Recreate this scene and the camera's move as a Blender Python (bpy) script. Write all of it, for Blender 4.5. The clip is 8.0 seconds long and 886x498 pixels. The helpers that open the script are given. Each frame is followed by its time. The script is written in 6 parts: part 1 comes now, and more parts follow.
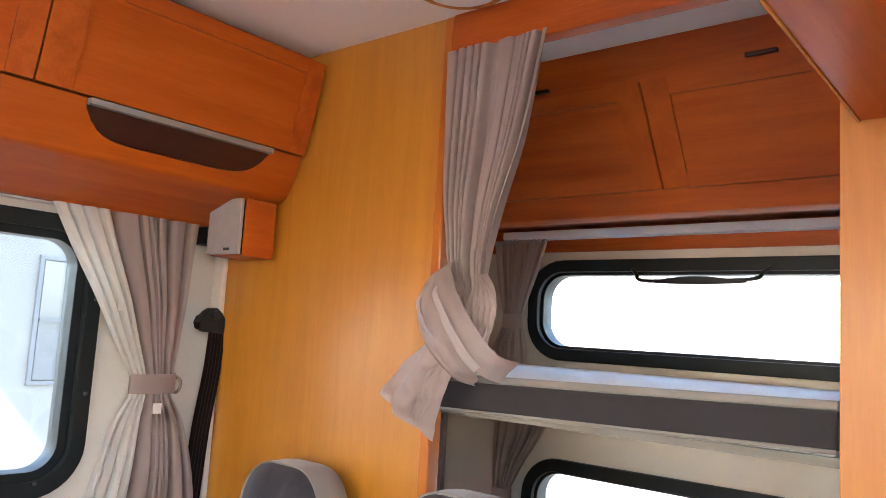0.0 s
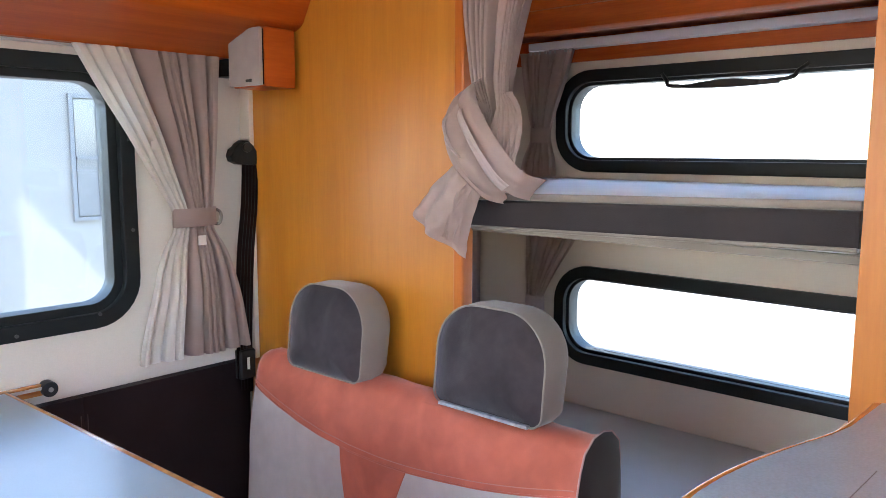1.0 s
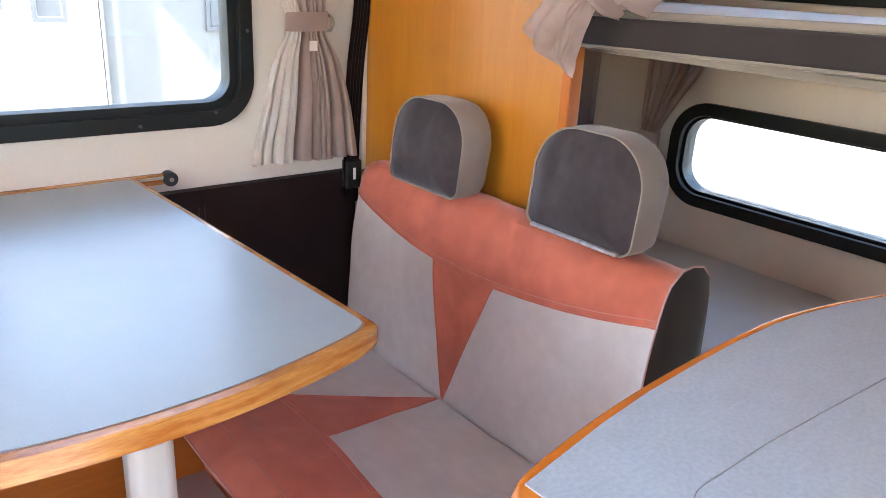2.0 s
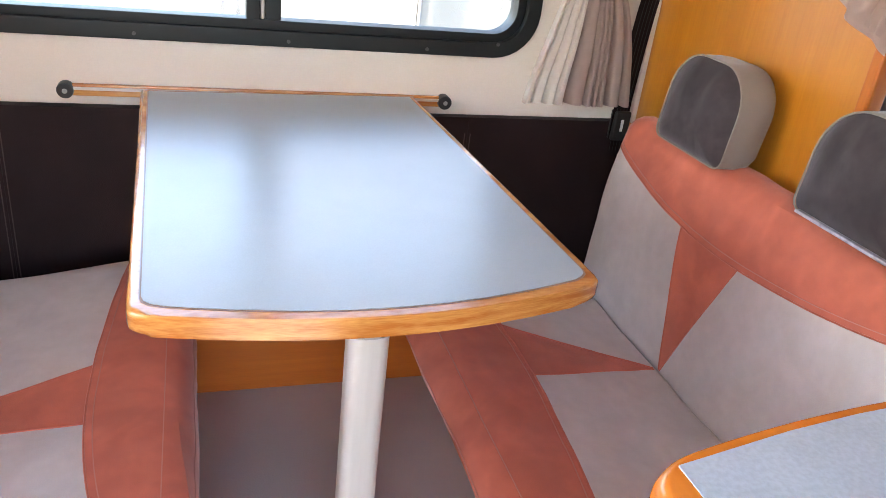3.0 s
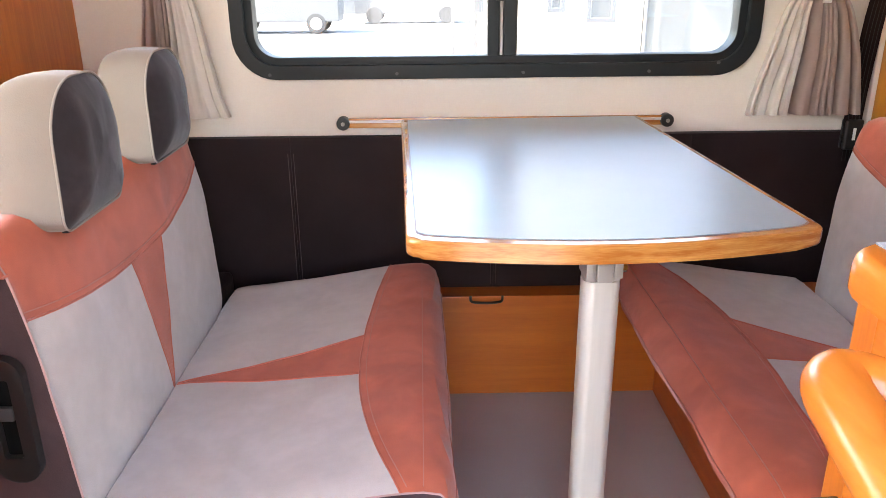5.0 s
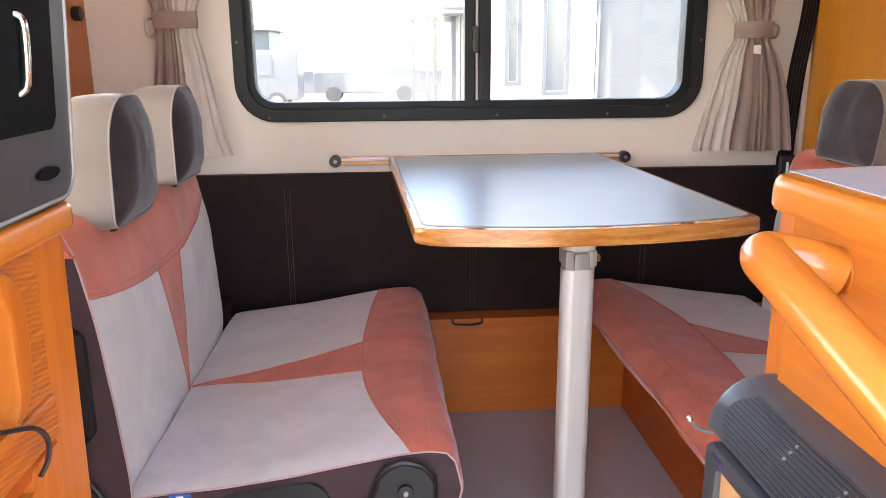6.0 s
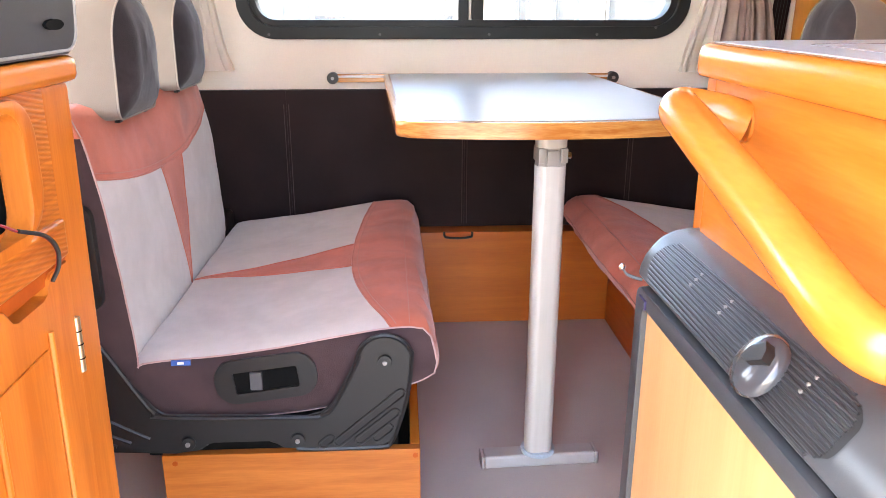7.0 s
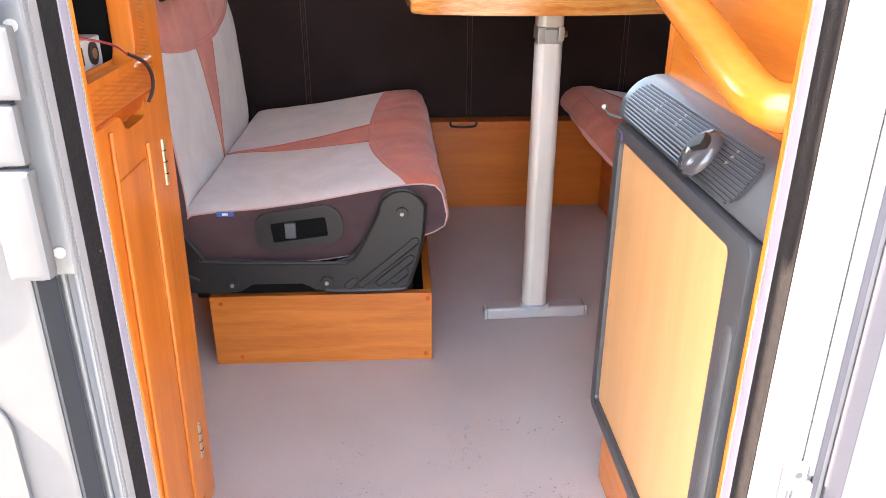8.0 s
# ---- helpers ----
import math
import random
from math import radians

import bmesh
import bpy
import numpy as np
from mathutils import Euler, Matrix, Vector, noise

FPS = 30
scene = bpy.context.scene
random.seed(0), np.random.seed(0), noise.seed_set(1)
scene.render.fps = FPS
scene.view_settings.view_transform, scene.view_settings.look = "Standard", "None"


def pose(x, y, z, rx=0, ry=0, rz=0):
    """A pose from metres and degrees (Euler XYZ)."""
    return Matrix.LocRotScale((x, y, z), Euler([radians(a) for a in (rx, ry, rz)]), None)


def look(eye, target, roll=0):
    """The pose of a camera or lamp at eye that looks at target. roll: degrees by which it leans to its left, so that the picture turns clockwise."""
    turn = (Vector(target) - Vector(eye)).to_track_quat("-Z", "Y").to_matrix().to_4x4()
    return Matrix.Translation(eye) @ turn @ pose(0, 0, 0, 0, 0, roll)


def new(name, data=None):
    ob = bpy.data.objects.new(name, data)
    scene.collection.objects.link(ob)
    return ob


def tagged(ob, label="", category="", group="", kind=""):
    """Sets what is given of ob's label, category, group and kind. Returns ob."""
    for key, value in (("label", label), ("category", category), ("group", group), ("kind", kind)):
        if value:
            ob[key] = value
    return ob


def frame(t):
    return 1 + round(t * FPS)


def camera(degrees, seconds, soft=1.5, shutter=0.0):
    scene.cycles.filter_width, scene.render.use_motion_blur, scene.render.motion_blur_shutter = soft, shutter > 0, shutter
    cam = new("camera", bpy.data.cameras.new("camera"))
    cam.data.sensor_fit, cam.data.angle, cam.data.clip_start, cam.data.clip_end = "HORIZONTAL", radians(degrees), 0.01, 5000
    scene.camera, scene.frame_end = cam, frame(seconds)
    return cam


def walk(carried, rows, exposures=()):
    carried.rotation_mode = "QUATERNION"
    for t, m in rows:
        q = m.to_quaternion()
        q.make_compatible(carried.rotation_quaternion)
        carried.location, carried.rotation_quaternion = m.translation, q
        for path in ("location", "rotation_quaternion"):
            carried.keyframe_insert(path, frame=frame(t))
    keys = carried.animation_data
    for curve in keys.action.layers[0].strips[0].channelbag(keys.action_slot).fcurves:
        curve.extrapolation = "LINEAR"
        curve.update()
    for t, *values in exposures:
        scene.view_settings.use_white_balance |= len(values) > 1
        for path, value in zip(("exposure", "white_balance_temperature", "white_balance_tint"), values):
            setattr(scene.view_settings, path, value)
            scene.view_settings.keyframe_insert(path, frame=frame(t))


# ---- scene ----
cam = camera(60.3, 8.0, soft=0.7)

PATH = [
    (0, (0.099, 0.246, 1.215), (1.626, 1.518, 1.444), 3.5),
    (0.5, (0.094, 0.243, 1.225), (1.616, 1.538, 1.16), 1.8),
    (1, (0.089, 0.23, 1.227), (1.571, 1.549, 0.972), 0.2),
    (1.2, (0.089, 0.231, 1.222), (1.563, 1.544, 0.895), -0.1),
    (2.3, (0.135, 0.199, 1.192), (1.148, 1.728, 0.397), 4.3),
    (2.5, (0.142, 0.196, 1.194), (1.017, 1.784, 0.35), 5.0),
    (3, (0.15, 0.182, 1.199), (0.742, 1.886, 0.335), 7.0),
    (3.5, (0.143, 0.151, 1.193), (0.459, 1.937, 0.352), 4.3),
    (4, (0.146, 0.126, 1.181), (0.252, 1.965, 0.402), 1.7),
    (4.5, (0.148, 0.066, 1.126), (0.142, 1.906, 0.343), -2.3),
    (4.7, (0.132, 0.027, 1.109), (0.136, 1.877, 0.348), -1.2),
    (5.8, (0.033, -0.2, 1.022), (0.123, 1.737, 0.534), -0.4),
    (6, (0.023, -0.242, 1.011), (0.165, 1.692, 0.521), -0.4),
    (6.5, (0.046, -0.302, 0.975), (0.211, 1.62, 0.445), -0.8),
    (7, (0.072, -0.37, 0.94), (0.18, 1.53, 0.324), 0.1),
    (7.5, (0.033, -0.481, 0.908), (0.086, 1.385, 0.19), 0.1),
    (8, (0.042, -0.594, 0.892), (0.145, 1.236, 0.092), 0.2),
]
# seconds, stops, kelvin, tint
EXPOSURES = (
    (0, 4.37, 6900, 12), (1.0, 4.20, 6350, 12), (2.3, 4.38, 7350, 14), (3.5, 4.40, 7650, 15), (4.7, 4.48, 7900, 16),
    (5.8, 4.18, 7750, 18), (6.5, 4.41, 7800, 18), (7.0, 4.64, 7850, 18), (7.5, 4.74, 7850, 17), (8.0, 4.28, 8100, 18),
)
walk(cam, [(t, look(eye, target, roll)) for t, eye, target, roll in PATH], EXPOSURES)

# ---- world, sun, exposure ----
SUN_ELEV, SUN_AZ = 50.0, 263.0      # degrees; azimuth from +y, clockwise seen from above
world = bpy.data.worlds.new("sky")
scene.world = world
world.use_nodes = True
wn = world.node_tree.nodes
sky = wn.new("ShaderNodeTexSky")
sky.sky_type, sky.sun_disc = "NISHITA", False
sky.sun_elevation, sky.sun_rotation = radians(SUN_ELEV), radians(SUN_AZ)
wn["Background"].inputs["Strength"].default_value = 0.15
world.node_tree.links.new(sky.outputs[0], wn["Background"].inputs["Color"])
sun = new("sun", bpy.data.lights.new("sun", "SUN"))
sun.data.energy, sun.data.angle, sun.data.color = 4.0, radians(0.6), (1.0, 0.95, 0.88)
_az, _el = radians(SUN_AZ), radians(SUN_ELEV)
sun.matrix_world = look((0, 0, 0), (-math.sin(_az) * math.cos(_el), -math.cos(_az) * math.cos(_el), -math.sin(_el)))


# ---- materials ----
def mat(name, color, rough=0.5, metal=0.0, var=0.12, scale=8.0, bump=0.0, bscale=200.0, stretch=(1, 1, 1), spec=0.5, coat=0.0, sheen=0.0, island=0.0, var2=0.0, scale2=60.0):
    """A procedural surface: colour with variation at two scales, fine relief, gloss."""
    m = bpy.data.materials.new(name)
    m.use_nodes = True
    nt = m.node_tree
    n, l = nt.nodes, nt.links
    b = n["Principled BSDF"]
    b.inputs["Roughness"].default_value = rough
    b.inputs["Metallic"].default_value = metal
    b.inputs["Specular IOR Level"].default_value = spec
    b.inputs["Coat Weight"].default_value = coat
    b.inputs["Coat Roughness"].default_value = 0.12
    b.inputs["Sheen Weight"].default_value = sheen
    b.inputs["Sheen Roughness"].default_value = 0.4
    tc = n.new("ShaderNodeTexCoord")
    mp = n.new("ShaderNodeMapping")
    mp.inputs["Scale"].default_value = stretch
    l.new(tc.outputs["Object"], mp.inputs["Vector"])
    t1 = n.new("ShaderNodeTexNoise")
    t1.inputs["Scale"].default_value, t1.inputs["Detail"].default_value = scale, 4
    l.new(mp.outputs[0], t1.inputs["Vector"])
    ramp = n.new("ShaderNodeMapRange")
    ramp.inputs["From Min"].default_value, ramp.inputs["From Max"].default_value = 0.3, 0.7
    ramp.inputs["To Min"].default_value, ramp.inputs["To Max"].default_value = 1 - var, 1 + var
    l.new(t1.outputs["Fac"], ramp.inputs["Value"])
    last = ramp.outputs[0]
    if var2:
        t2 = n.new("ShaderNodeTexNoise")
        t2.inputs["Scale"].default_value, t2.inputs["Detail"].default_value = scale2, 3
        l.new(mp.outputs[0], t2.inputs["Vector"])
        r2 = n.new("ShaderNodeMapRange")
        r2.inputs["From Min"].default_value, r2.inputs["From Max"].default_value = 0.35, 0.65
        r2.inputs["To Min"].default_value, r2.inputs["To Max"].default_value = 1 - var2, 1 + var2
        l.new(t2.outputs["Fac"], r2.inputs["Value"])
        mu = n.new("ShaderNodeMath")
        mu.operation = "MULTIPLY"
        l.new(last, mu.inputs[0]), l.new(r2.outputs[0], mu.inputs[1])
        last = mu.outputs[0]
    mix = n.new("ShaderNodeVectorMath")
    mix.operation = "SCALE"
    mix.inputs[0].default_value = color
    l.new(last, mix.inputs["Scale"])
    l.new(mix.outputs[0], b.inputs["Base Color"])
    if bump:
        t3 = n.new("ShaderNodeTexNoise")
        t3.inputs["Scale"].default_value, t3.inputs["Detail"].default_value = bscale, 3
        l.new(mp.outputs[0], t3.inputs["Vector"])
        bp = n.new("ShaderNodeBump")
        bp.inputs["Strength"].default_value, bp.inputs["Distance"].default_value = bump, 0.002
        l.new(t3.outputs["Fac"], bp.inputs["Height"])
        l.new(bp.outputs[0], b.inputs["Normal"])
    return m


def soften(name, scale=11.0, strength=0.35, distance=0.006, stretch=(1, 1, 1)):
    """Adds broad shallow wrinkles under the fine relief of a cloth."""
    nt = M[name].node_tree
    n, l = nt.nodes, nt.links
    tc, mp, tx, bp = n.new("ShaderNodeTexCoord"), n.new("ShaderNodeMapping"), n.new("ShaderNodeTexNoise"), n.new("ShaderNodeBump")
    mp.inputs["Scale"].default_value = stretch
    tx.inputs["Scale"].default_value, tx.inputs["Detail"].default_value, tx.inputs["Distortion"].default_value = scale, 2, 0.8
    bp.inputs["Strength"].default_value, bp.inputs["Distance"].default_value = strength, distance
    l.new(tc.outputs["Object"], mp.inputs["Vector"]), l.new(mp.outputs[0], tx.inputs["Vector"]), l.new(tx.outputs["Fac"], bp.inputs["Height"])
    fine = [q for q in n if q.type == "BUMP" and q != bp][0]
    l.new(bp.outputs[0], fine.inputs["Normal"])


def wood(name, light, dark, rough=0.28, grain=(1, 1, 1), coat=0.06, scale=9.0, contrast=1.0):
    """Varnished wood: long noise streaks and a finer grain between two tones; grain holds small numbers along the fibre."""
    m = mat(name, light, rough, coat=coat)
    nt = m.node_tree
    n, l = nt.nodes, nt.links
    b = n["Principled BSDF"]
    tc = n.new("ShaderNodeTexCoord")
    mp = n.new("ShaderNodeMapping")
    mp.inputs["Scale"].default_value = grain
    l.new(tc.outputs["Object"], mp.inputs["Vector"])
    w = n.new("ShaderNodeTexNoise")
    w.inputs["Scale"].default_value, w.inputs["Detail"].default_value, w.inputs["Distortion"].default_value = scale, 3, 0.6
    l.new(mp.outputs[0], w.inputs["Vector"])
    f = n.new("ShaderNodeTexNoise")
    f.inputs["Scale"].default_value, f.inputs["Detail"].default_value = scale * 9, 4
    l.new(mp.outputs[0], f.inputs["Vector"])
    big = n.new("ShaderNodeTexNoise")
    big.inputs["Scale"].default_value = 2.0
    l.new(tc.outputs["Object"], big.inputs["Vector"])
    a = n.new("ShaderNodeMath")
    a.operation = "MULTIPLY_ADD"
    a.inputs[1].default_value = 0.4
    l.new(f.outputs["Fac"], a.inputs[0]), l.new(w.outputs["Fac"], a.inputs[2])
    c = n.new("ShaderNodeMath")
    c.operation = "MULTIPLY_ADD"
    c.inputs[1].default_value = 0.35
    l.new(big.outputs["Fac"], c.inputs[0]), l.new(a.outputs[0], c.inputs[2])
    r = n.new("ShaderNodeMapRange")
    r.inputs["From Min"].default_value, r.inputs["From Max"].default_value = 0.87 - 0.25 / contrast, 0.87 + 0.25 / contrast
    l.new(c.outputs[0], r.inputs["Value"])
    mx = n.new("ShaderNodeMix")
    mx.data_type = "RGBA"
    mx.inputs["A"].default_value = (*dark, 1)
    mx.inputs["B"].default_value = (*light, 1)
    l.new(r.outputs[0], mx.inputs["Factor"])
    l.new(mx.outputs["Result"], b.inputs["Base Color"])
    bp = n.new("ShaderNodeBump")
    bp.inputs["Strength"].default_value, bp.inputs["Distance"].default_value = 0.08, 0.001
    l.new(f.outputs["Fac"], bp.inputs["Height"])
    l.new(bp.outputs[0], b.inputs["Normal"])
    return m


def glass(name, tint=(0.93, 0.97, 0.98), alpha=0.1):
    m = bpy.data.materials.new(name)
    m.use_nodes = True
    nt = m.node_tree
    n, l = nt.nodes, nt.links
    tr = n.new("ShaderNodeBsdfTransparent")
    tr.inputs[0].default_value = (*tint, 1)
    gl = n.new("ShaderNodeBsdfGlossy")
    gl.inputs["Roughness"].default_value = 0.02
    fr = n.new("ShaderNodeFresnel")
    mx = n.new("ShaderNodeMixShader")
    l.new(fr.outputs[0], mx.inputs[0]), l.new(tr.outputs[0], mx.inputs[1]), l.new(gl.outputs[0], mx.inputs[2])
    l.new(mx.outputs[0], n["Material Output"].inputs["Surface"])
    return m


M = {}
M["partition"] = wood("honey_veneer", (0.53, 0.205, 0.020), (0.44, 0.158, 0.0135), 0.36, (9, 9, 0.7), scale=3.0, coat=0.35)
M["partition"].node_tree.nodes["Principled BSDF"].inputs["Coat Roughness"].default_value = 0.3
M["post"] = wood("orange_edge_post", (0.52, 0.150, 0.014), (0.40, 0.095, 0.008), 0.36, (9, 9, 0.7), scale=4.0)
M["side_veneer"] = wood("deep_honey_veneer", (0.54, 0.185, 0.020), (0.44, 0.135, 0.013), 0.42, (9, 9, 0.7), scale=3.0)
M["corner_shade"] = mat("taupe_corner_shade", (0.30, 0.245, 0.24), 0.85, var=0.06, scale=9, bump=0.2, bscale=400, spec=0.2)
M["grille"] = mat("grey_speaker_grille", (0.33, 0.285, 0.265), 0.55, var=0.05, scale=40, bump=0.3, bscale=900)
M["bunk_cover"] = mat("pale_grey_bunk_cover", (0.60, 0.575, 0.56), 0.85, var=0.05, scale=7, bump=0.2, bscale=400, spec=0.2)
M["locker"] = wood("red_veneer", (0.50, 0.098, 0.008), (0.36, 0.058, 0.004), 0.42, (0.7, 9, 9), scale=3.0)
M["locker_y"] = wood("red_veneer_rear", (0.50, 0.100, 0.010), (0.34, 0.056, 0.005), 0.45, (9, 0.7, 9), scale=3.0, contrast=1.2)
M["solid"] = wood("orange_solid_wood", (0.60, 0.172, 0.024), (0.47, 0.112, 0.012), 0.34, (9, 9, 0.8), scale=4.0, contrast=1.3)
M["solid_y"] = wood("orange_solid_wood_long", (0.62, 0.192, 0.028), (0.49, 0.128, 0.015), 0.24, (5, 0.8, 9), scale=3.5, contrast=0.9)
M["solid_x"] = wood("orange_solid_wood_wide", (0.56, 0.172, 0.034), (0.42, 0.112, 0.018), 0.3, (0.8, 9, 9), scale=4.0, contrast=1.4)
M["panel"] = wood("deep_orange_panel", (0.56, 0.148, 0.018), (0.45, 0.105, 0.012), 0.35, (0.8, 9, 9), scale=3.5)
M["ribbed"] = wood("figured_orange_wood", (0.62, 0.180, 0.026), (0.40, 0.085, 0.009), 0.3, (2, 1.0, 14), scale=11.0, contrast=1.2)
M["grip"] = mat("brushed_grip_metal", (0.34, 0.32, 0.30), 0.35, 0.3, var=0.05)
M["foot_metal"] = mat("dull_aluminium", (0.43, 0.41, 0.40), 0.42, 0.25, var=0.06, scale=14)
M["joint"] = mat("brown_glue_joint", (0.24, 0.13, 0.075), 0.4, var=0.1)
M["dish"] = mat("glossy_grey_dish", (0.045, 0.047, 0.052), 0.16, var=0.06, coat=0.2)
M["edge"] = wood("beech_table_edge", (0.60, 0.285, 0.085), (0.40, 0.130, 0.026), 0.2, (1.2, 4, 12), scale=6.0, coat=0.5, contrast=1.5)
M["fridge_panel"] = wood("pale_beech_panel", (0.60, 0.335, 0.15), (0.545, 0.29, 0.12), 0.35, (9, 9, 0.6), scale=3.0, coat=0.1)
M["dark_wood"] = wood("recess_shade_and_hinge_wood", (0.040, 0.006, 0.002), (0.022, 0.003, 0.0015), 0.35, (0.7, 9, 9), scale=3.0)
M["wall"] = mat("cream_wall_board", (0.695, 0.62, 0.54), 0.55, var=0.03, scale=3, bump=0.12, bscale=420, var2=0.015, scale2=300)
M["ceiling"] = mat("white_ceiling_board", (0.80, 0.765, 0.70), 0.6, var=0.03, scale=2, bump=0.1, bscale=380)
M["floor"] = mat("grey_vinyl_floor", (0.42, 0.368, 0.34), 0.5, var=0.06, scale=5, bump=0.3, bscale=240, var2=0.07, scale2=420, spec=0.3)
M["suede"] = mat("grey_suede", (0.53, 0.49, 0.477), 0.85, var=0.055, scale=7, bump=0.2, bscale=500, sheen=0.35, var2=0.03, scale2=38, spec=0.2)
M["salmon"] = mat("salmon_suede", (0.52, 0.137, 0.085), 0.85, var=0.11, scale=8, bump=0.25, bscale=500, sheen=0.3, var2=0.05, scale2=26, spec=0.2)
M["plum"] = mat("dark_plum_suede", (0.060, 0.034, 0.036), 0.85, var=0.14, scale=10, bump=0.25, bscale=500, sheen=0.25, spec=0.2)
M["band_cloth"] = mat("dark_grey_band_cloth", (0.034, 0.028, 0.029), 0.85, var=0.15, scale=9, bump=0.25, bscale=500, sheen=0.2, spec=0.2)
M["charcoal"] = mat("charcoal_suede", (0.041, 0.032, 0.035), 0.85, var=0.20, scale=11, bump=0.25, bscale=500, sheen=0.25, var2=0.08, scale2=60, spec=0.2)
M["beige"] = mat("beige_suede", (0.245, 0.213, 0.183), 0.85, var=0.06, scale=9, bump=0.25, bscale=500, sheen=0.3, spec=0.2)
M["pad"] = mat("dark_brown_leatherette", (0.0220, 0.0125, 0.0130), 0.6, var=0.18, scale=6, bump=0.3, bscale=600, spec=0.12)
M["lit_piping"] = mat("lit_beige_piping", (0.33, 0.29, 0.25), 0.7, var=0.05)
M["piping"] = mat("pale_pink_piping", (0.46, 0.29, 0.27), 0.6, var=0.05)
M["stitch"] = mat("pale_salmon_thread", (0.50, 0.19, 0.14), 0.7, var=0.05)
M["thread"] = mat("brown_thread", (0.060, 0.040, 0.038), 0.7, var=0.05)
M["laminate"] = mat("blue_grey_laminate", (0.335, 0.40, 0.425), 0.33, var=0.025, scale=14, bump=0.02, bscale=700, var2=0.03, scale2=500)
M["counter"] = mat("speckled_blue_grey_laminate", (0.37, 0.435, 0.485), 0.32, var=0.04, scale=30, bump=0.02, bscale=500, var2=0.07, scale2=260)
M["rubber"] = mat("black_rubber", (0.007, 0.010, 0.011), 0.52, var=0.1, scale=20, bump=0.05, bscale=300, spec=0.35)
M["black"] = mat("black_plastic", (0.010, 0.010, 0.0105), 0.46, var=0.1, scale=15, bump=0.08, bscale=600)
# for black parts, and for shallow recesses whose shade is put into the colour
M["deep"] = mat("black_parts_and_recess_shade", (0.005, 0.005, 0.005), 0.8, var=0.1, spec=0.08)
M["grey_plastic"] = mat("dark_grey_plastic", (0.044, 0.048, 0.052), 0.36, var=0.06, scale=20, bump=0.05, bscale=700)
M["hood_plastic"] = mat("mid_dark_grey_plastic", (0.056, 0.062, 0.067), 0.28, var=0.06, scale=20, bump=0.05, bscale=700)
M["vent_bed"] = mat("charcoal_vent_plastic", (0.011, 0.012, 0.013), 0.5, var=0.1, scale=30)
M["rib_plastic"] = mat("pale_grey_rib_plastic", (0.030, 0.033, 0.036), 0.3, var=0.06, scale=30)
M["oven_plastic"] = mat("smoke_grey_plastic", (0.036, 0.034, 0.035), 0.38, var=0.05, scale=20, bump=0.05, bscale=700)
M["mid_plastic"] = mat("mid_grey_plastic", (0.075, 0.075, 0.08), 0.45, var=0.05, scale=20, bump=0.05, bscale=700)
M["chrome"] = mat("chrome", (0.80, 0.80, 0.80), 0.12, 1.0, var=0.04)
M["silver"] = mat("satin_aluminium", (0.56, 0.525, 0.48), 0.42, 0.25, var=0.04, scale=12, stretch=(9, 9, 0.6))
M["steel"] = mat("worn_brass_hinge", (0.55, 0.46, 0.33), 0.3, 0.9, var=0.12, scale=60)
M["curtain"] = mat("taupe_curtain_cloth", (0.55, 0.435, 0.395), 0.9, var=0.07, scale=9, bump=0.3, bscale=420, sheen=0.2, spec=0.15)
M["curtain2"] = mat("cream_curtain_lining", (0.84, 0.80, 0.75), 0.9, var=0.04, scale=9, bump=0.3, bscale=420, sheen=0.2, spec=0.15)
M["hem"] = mat("pale_taupe_hem", (0.66, 0.565, 0.545), 0.9, var=0.05, scale=9, bump=0.3, bscale=420, sheen=0.2, spec=0.15)
M["zip_tape"] = mat("silver_grey_zip", (0.36, 0.34, 0.40), 0.35, 0.2, var=0.3, scale=90)
M["sheet"] = mat("white_mattress_cover", (0.82, 0.83, 0.84), 0.8, var=0.03, scale=9, bump=0.2, bscale=300)
# exterior white dimmed in the colour, standing in for less light on this wall
M["dimmed_white"] = mat("dimmed_white_door_lacquer", (0.19, 0.184, 0.182), 0.5, var=0.03, scale=6, bump=0.03, var2=0.02, scale2=40)
# the frame's white again, darker still: the leaf's lower light is in the colour
M["shaded_leaf"] = mat("shaded_white_leaf_lacquer", (0.090, 0.0872, 0.0860), 0.55, var=0.04, scale=5, bump=0.03, var2=0.02, scale2=40)
M["gap_dark"] = mat("blue_black_gap_strip", (0.018, 0.022, 0.027), 0.55, var=0.1, scale=20)
M["jamb_rubber"] = mat("dull_black_jamb_rubber", (0.0095, 0.0085, 0.0090), 0.75, var=0.25, scale=120, bump=0.4, bscale=300, spec=0.15)
M["door_silver"] = mat("satin_door_bead", (0.145, 0.145, 0.15), 0.4, var=0.05, scale=20)
M["strip_grey"] = mat("lilac_grey_strip_plastic", (0.052, 0.050, 0.061), 0.5, var=0.06, scale=14)
M["white_frame"] = mat("white_painted_aluminium", (0.52, 0.515, 0.50), 0.3, var=0.03, scale=8, bump=0.03)
M["lilac"] = mat("pale_lilac_rubber", (0.215, 0.19, 0.225), 0.45, var=0.05, scale=20)
M["violet"] = mat("dark_violet_print", (0.035, 0.025, 0.09), 0.4, var=0.05)
M["blue_tag"] = mat("blue_label", (0.03, 0.10, 0.33), 0.6, var=0.05)
M["white_mark"] = mat("white_print", (0.8, 0.8, 0.8), 0.6, var=0.02)
M["grit"] = mat("grey_floor_grit", (0.22, 0.19, 0.175), 0.8, var=0.2)
M["red_wire"] = mat("red_wire", (0.22, 0.008, 0.015), 0.4, var=0.05)
M["siding"] = mat("grey_blue_siding", (0.137, 0.130, 0.117), 0.6, var=0.05, scale=3, var2=0.03)
